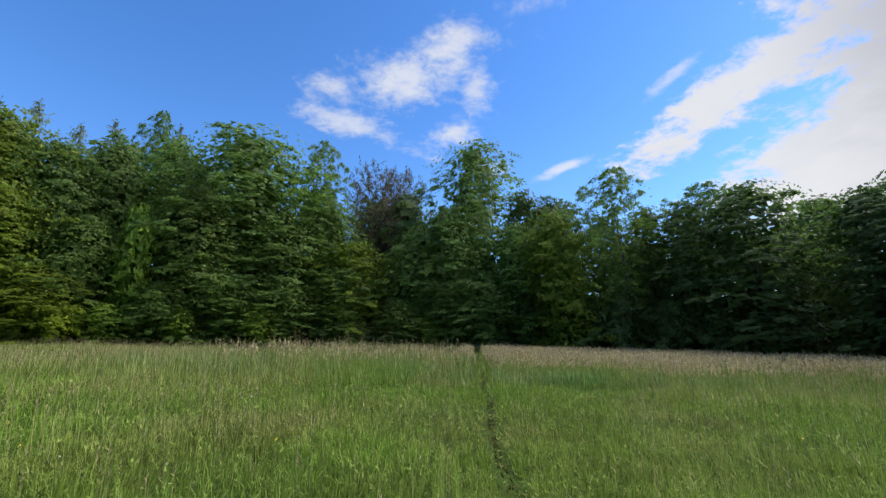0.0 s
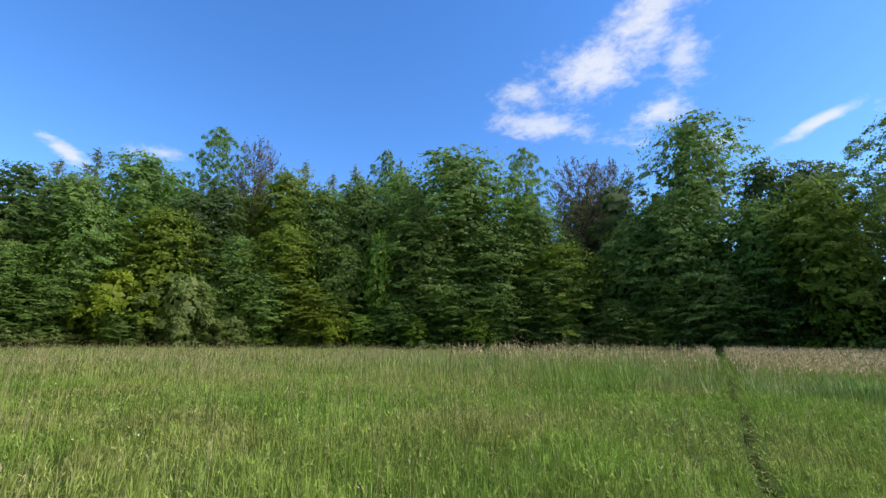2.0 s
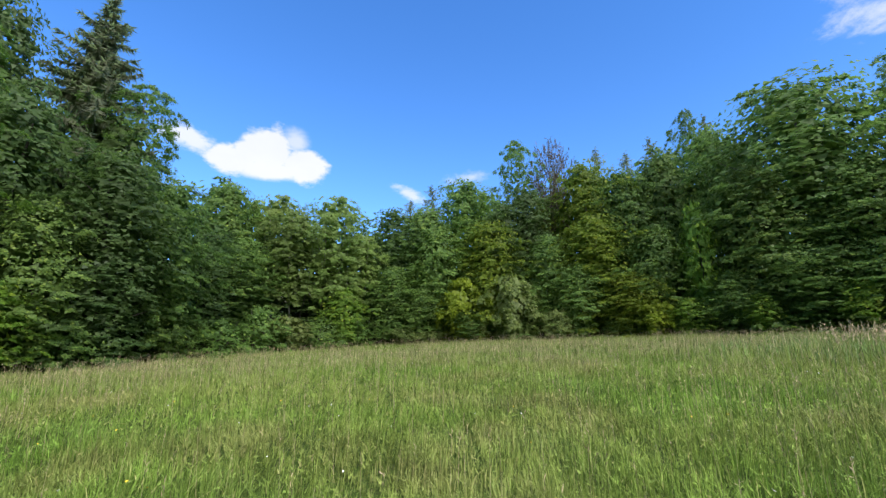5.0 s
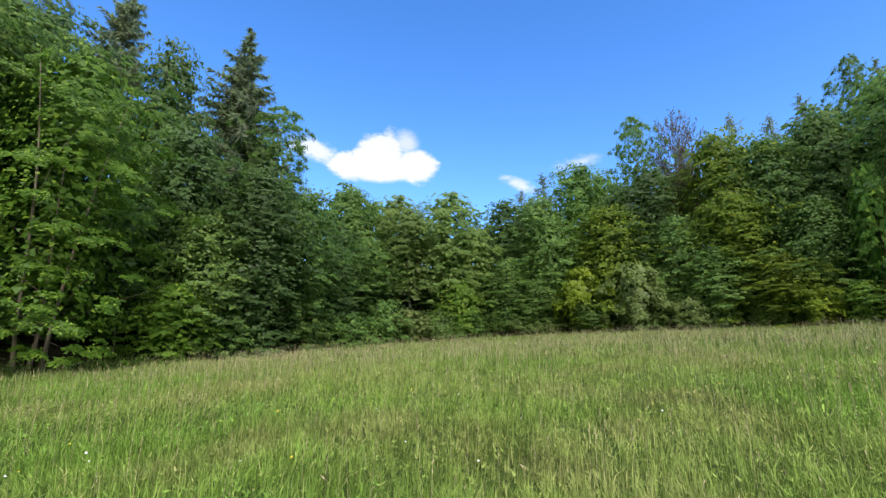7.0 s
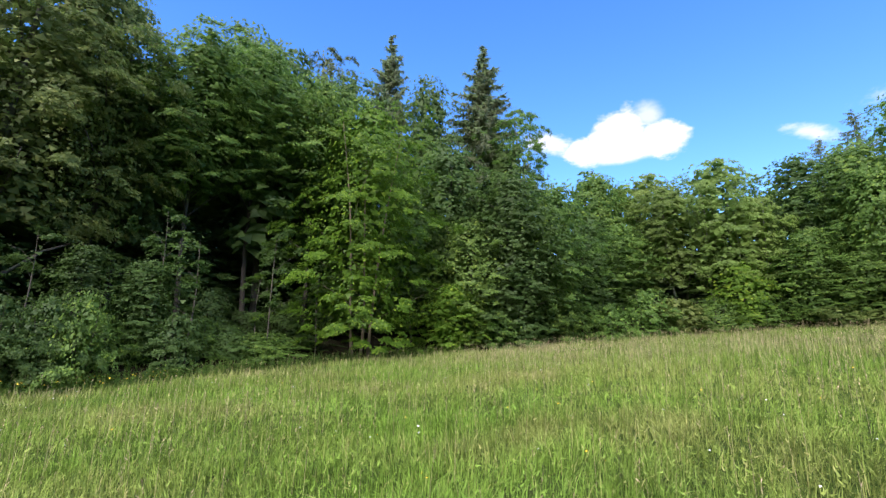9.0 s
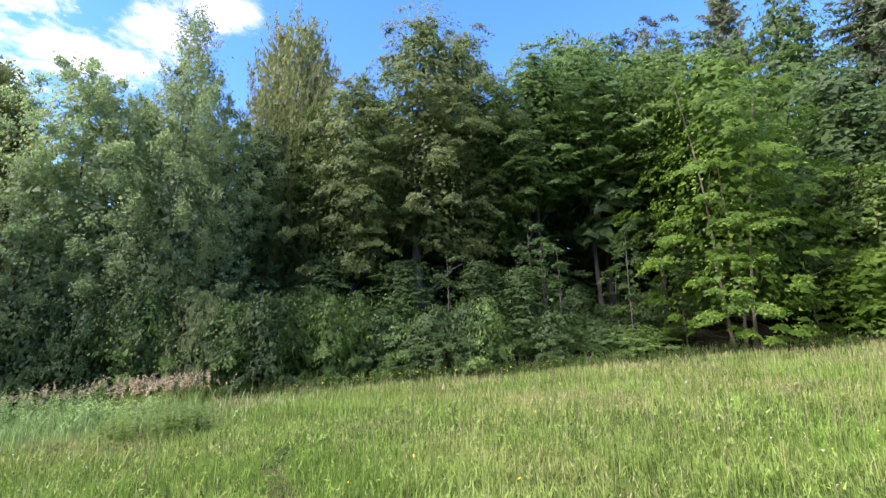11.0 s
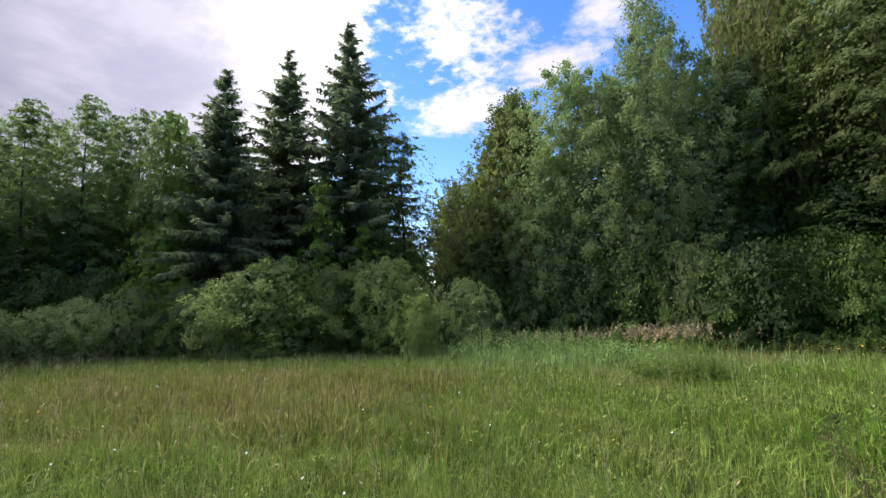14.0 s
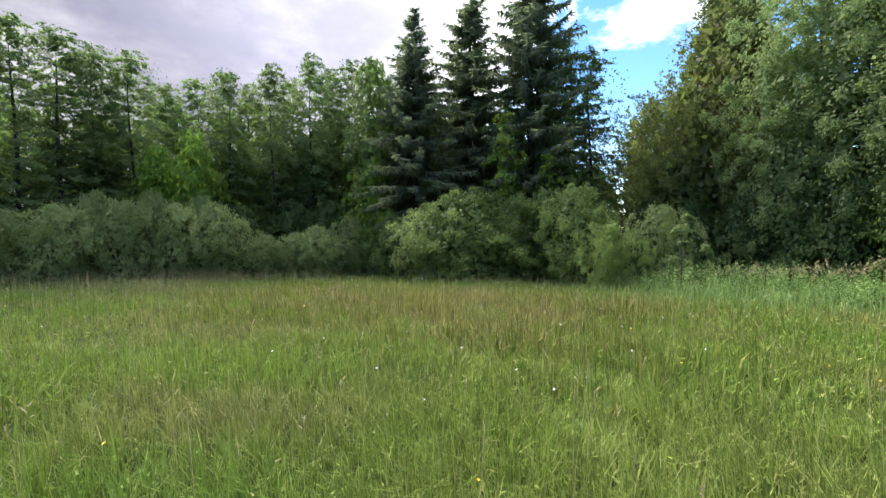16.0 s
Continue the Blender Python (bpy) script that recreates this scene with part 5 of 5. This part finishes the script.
def flowers(name, material, count, petals, size, inner, outer, seed, label, only=None):
    """Small open flowers: a ring of petals on a stalk."""
    rng = np.random.default_rng(seed)
    verts, faces = [], []
    done = 0
    while done < count:
        r, a = math.sqrt(rng.uniform(inner ** 2, outer ** 2)), rng.uniform(0, 360) if only is None else rng.uniform(*only)
        if r > float(edge(a)) - 0.5:
            continue
        done += 1
        p = way(a) * r
        h = rng.uniform(0.38, 0.62)
        c = Vector((p.x, p.y, float(ground_z(p.x, p.y)) + h))
        s = size * rng.uniform(0.7, 1.3)
        n0 = len(verts)
        verts.append(tuple(c))
        tilt = Vector(rng.normal(0, 0.35, 3))
        for j in range(petals * 2):
            g = math.pi * j / petals
            d = Vector((math.cos(g), math.sin(g), 0.15)) * (s if j % 2 == 0 else s * 0.55)
            verts.append(tuple(c + d + Vector((0, 0, d.dot(tilt)))))
        faces += [(n0, n0 + 1 + j, n0 + 1 + (j + 1) % (petals * 2)) for j in range(petals * 2)]
    stuff(name, mesh_of(name, verts, faces), material, label, "flowers")


flowers("white_flowers", petal_material("white_petal", (0.78, 0.78, 0.74)), 330, 6, 0.012, 2.5, 18, 91, "small white meadow flowers among the grass")
flowers("white_flowers", bpy.data.materials["white_petal"], 160, 6, 0.012, 4, 22, 94, "small white meadow flowers among the grass", (185, 285))
flowers("yellow_flowers", petal_material("yellow_petal", (0.80, 0.55, 0.02)), 260, 5, 0.014, 2.5, 16, 92, "small yellow buttercups among the grass")
flowers("yellow_flowers", petal_material("gold_petal", (0.75, 0.52, 0.02)), 160, 5, 0.03, 20, 23, 93, "yellow flowers along the shaded forest foot", (140, 178))


def herb_patch(name, az, dist, wide, deep, high, count, leaf, seed, label, material):
    """A stand of leafy herbs: upright stems set with leaves."""
    rng = np.random.default_rng(seed)
    c = way(az) * dist
    ang, r = rng.uniform(0, 6.283, count), np.sqrt(rng.uniform(0, 1, count))
    right, ahead = Vector((math.cos(radians(az)), math.sin(radians(az)), 0)), way(az)
    x = c.x + right.x * np.cos(ang) * r * wide + ahead.x * np.sin(ang) * r * deep
    y = c.y + right.y * np.cos(ang) * r * wide + ahead.y * np.sin(ang) * r * deep
    z = ground_z(x, y)
    h = high * rng.uniform(0.6, 1.15, count) * (1 - 0.45 * r ** 3)
    per = 14
    t = np.tile(np.linspace(0.25, 1.0, per), count)
    at = np.stack([np.repeat(x, per), np.repeat(y, per), np.repeat(z, per) + np.repeat(h, per) * t], 1)
    g = rng.uniform(0, 6.283, count * per)
    along = unit(np.stack([np.cos(g), np.sin(g), rng.uniform(-0.4, 0.5, count * per)], 1))
    up = unit(np.array((0, 0, 1.0)) + rng.normal(0, 0.3, (count * per, 3)))
    length = leaf * rng.uniform(0.6, 1.2, count * per) * (1.15 - 0.5 * t)
    stuff(name, leaf_mesh(name, at, along, up, length, length * 0.5), material, label, "plants")


herb_patch("nettles", 199.0, 20.0, 4.2, 2.2, 1.25, 1200, 0.095, 51, "pale green nettle patch at the meadow edge", HERB)
herb_patch("dock_plants", 183.8, 13.6, 1.2, 0.7, 1.0, 190, 0.12, 52, "grey-green leafy dock clump in the meadow grass", LEAF["valley"])
for az in range(110, 181, 4):
    herb_patch("undergrowth", az, float(edge(az)) - 0.3, 1.1, 0.9, 0.75, 70, 0.15, 300 + az, "low green brambles and herbs along the forest foot", LEAF["broad" if az % 8 else "sallow"])
herb_patch("nettles", 189.0, 18.0, 2.2, 1.8, 0.7, 260, 0.14, 53, "green herbs between the tall grass", HERB)


def reed_patch(az, dist, wide, deep, high, count, seed):
    """Tall dry grass with feathery tan plumes."""
    rng = np.random.default_rng(seed)
    c, right, ahead = way(az) * dist, Vector((math.cos(radians(az)), math.sin(radians(az)), 0)), way(az)
    u, w = rng.normal(0, 0.5, count) * wide, rng.normal(0, 0.5, count) * deep
    x, y = c.x + right.x * u + ahead.x * w, c.y + right.y * u + ahead.y * w
    h = high * rng.uniform(0.75, 1.15, count)
    z = ground_z(x, y)
    stuff("tall_grass", blades("tall_grass", rng, np.repeat(x, 3), np.repeat(y, 3), np.repeat(h, 3) * rng.uniform(0.5, 0.95, count * 3), np.full(count * 3, 0.02), 2), GRASS,
          "tall pale green grass clump", "grass")
    per = 16
    t = np.tile(np.linspace(0.72, 1.0, per), count)
    g, bend = np.repeat(rng.uniform(0, 6.283, count), per), np.repeat(rng.uniform(0.05, 0.40, count), per) * np.repeat(h, per) * t ** 3
    at = np.stack([np.repeat(x, per) + np.cos(g) * bend, np.repeat(y, per) + np.sin(g) * bend, np.repeat(z, per) + np.repeat(h, per) * t - 0.5 * bend], 1)
    at += rng.normal(0, 0.018, at.shape)
    d = unit(rng.normal(0, 0.6, (count * per, 3)) + np.stack([np.cos(g), np.sin(g), 0 * g + 0.5], 1))
    ln = 0.085 * rng.uniform(0.5, 1.3, count * per) * (1.3 - 2.2 * np.abs(t - 0.82))
    stuff("tall_grass_plumes", leaf_mesh("tall_grass_plumes", at, d, rand_dirs(rng, count * per), ln, ln * 0.3), SEED, "feathery tan plumes of tall dry grass", "grass")


reed_patch(185.0, 20.0, 2.3, 1.2, 1.35, 170, 61)
reed_patch(196.5, 22.0, 3.0, 1.0, 1.1, 120, 62)
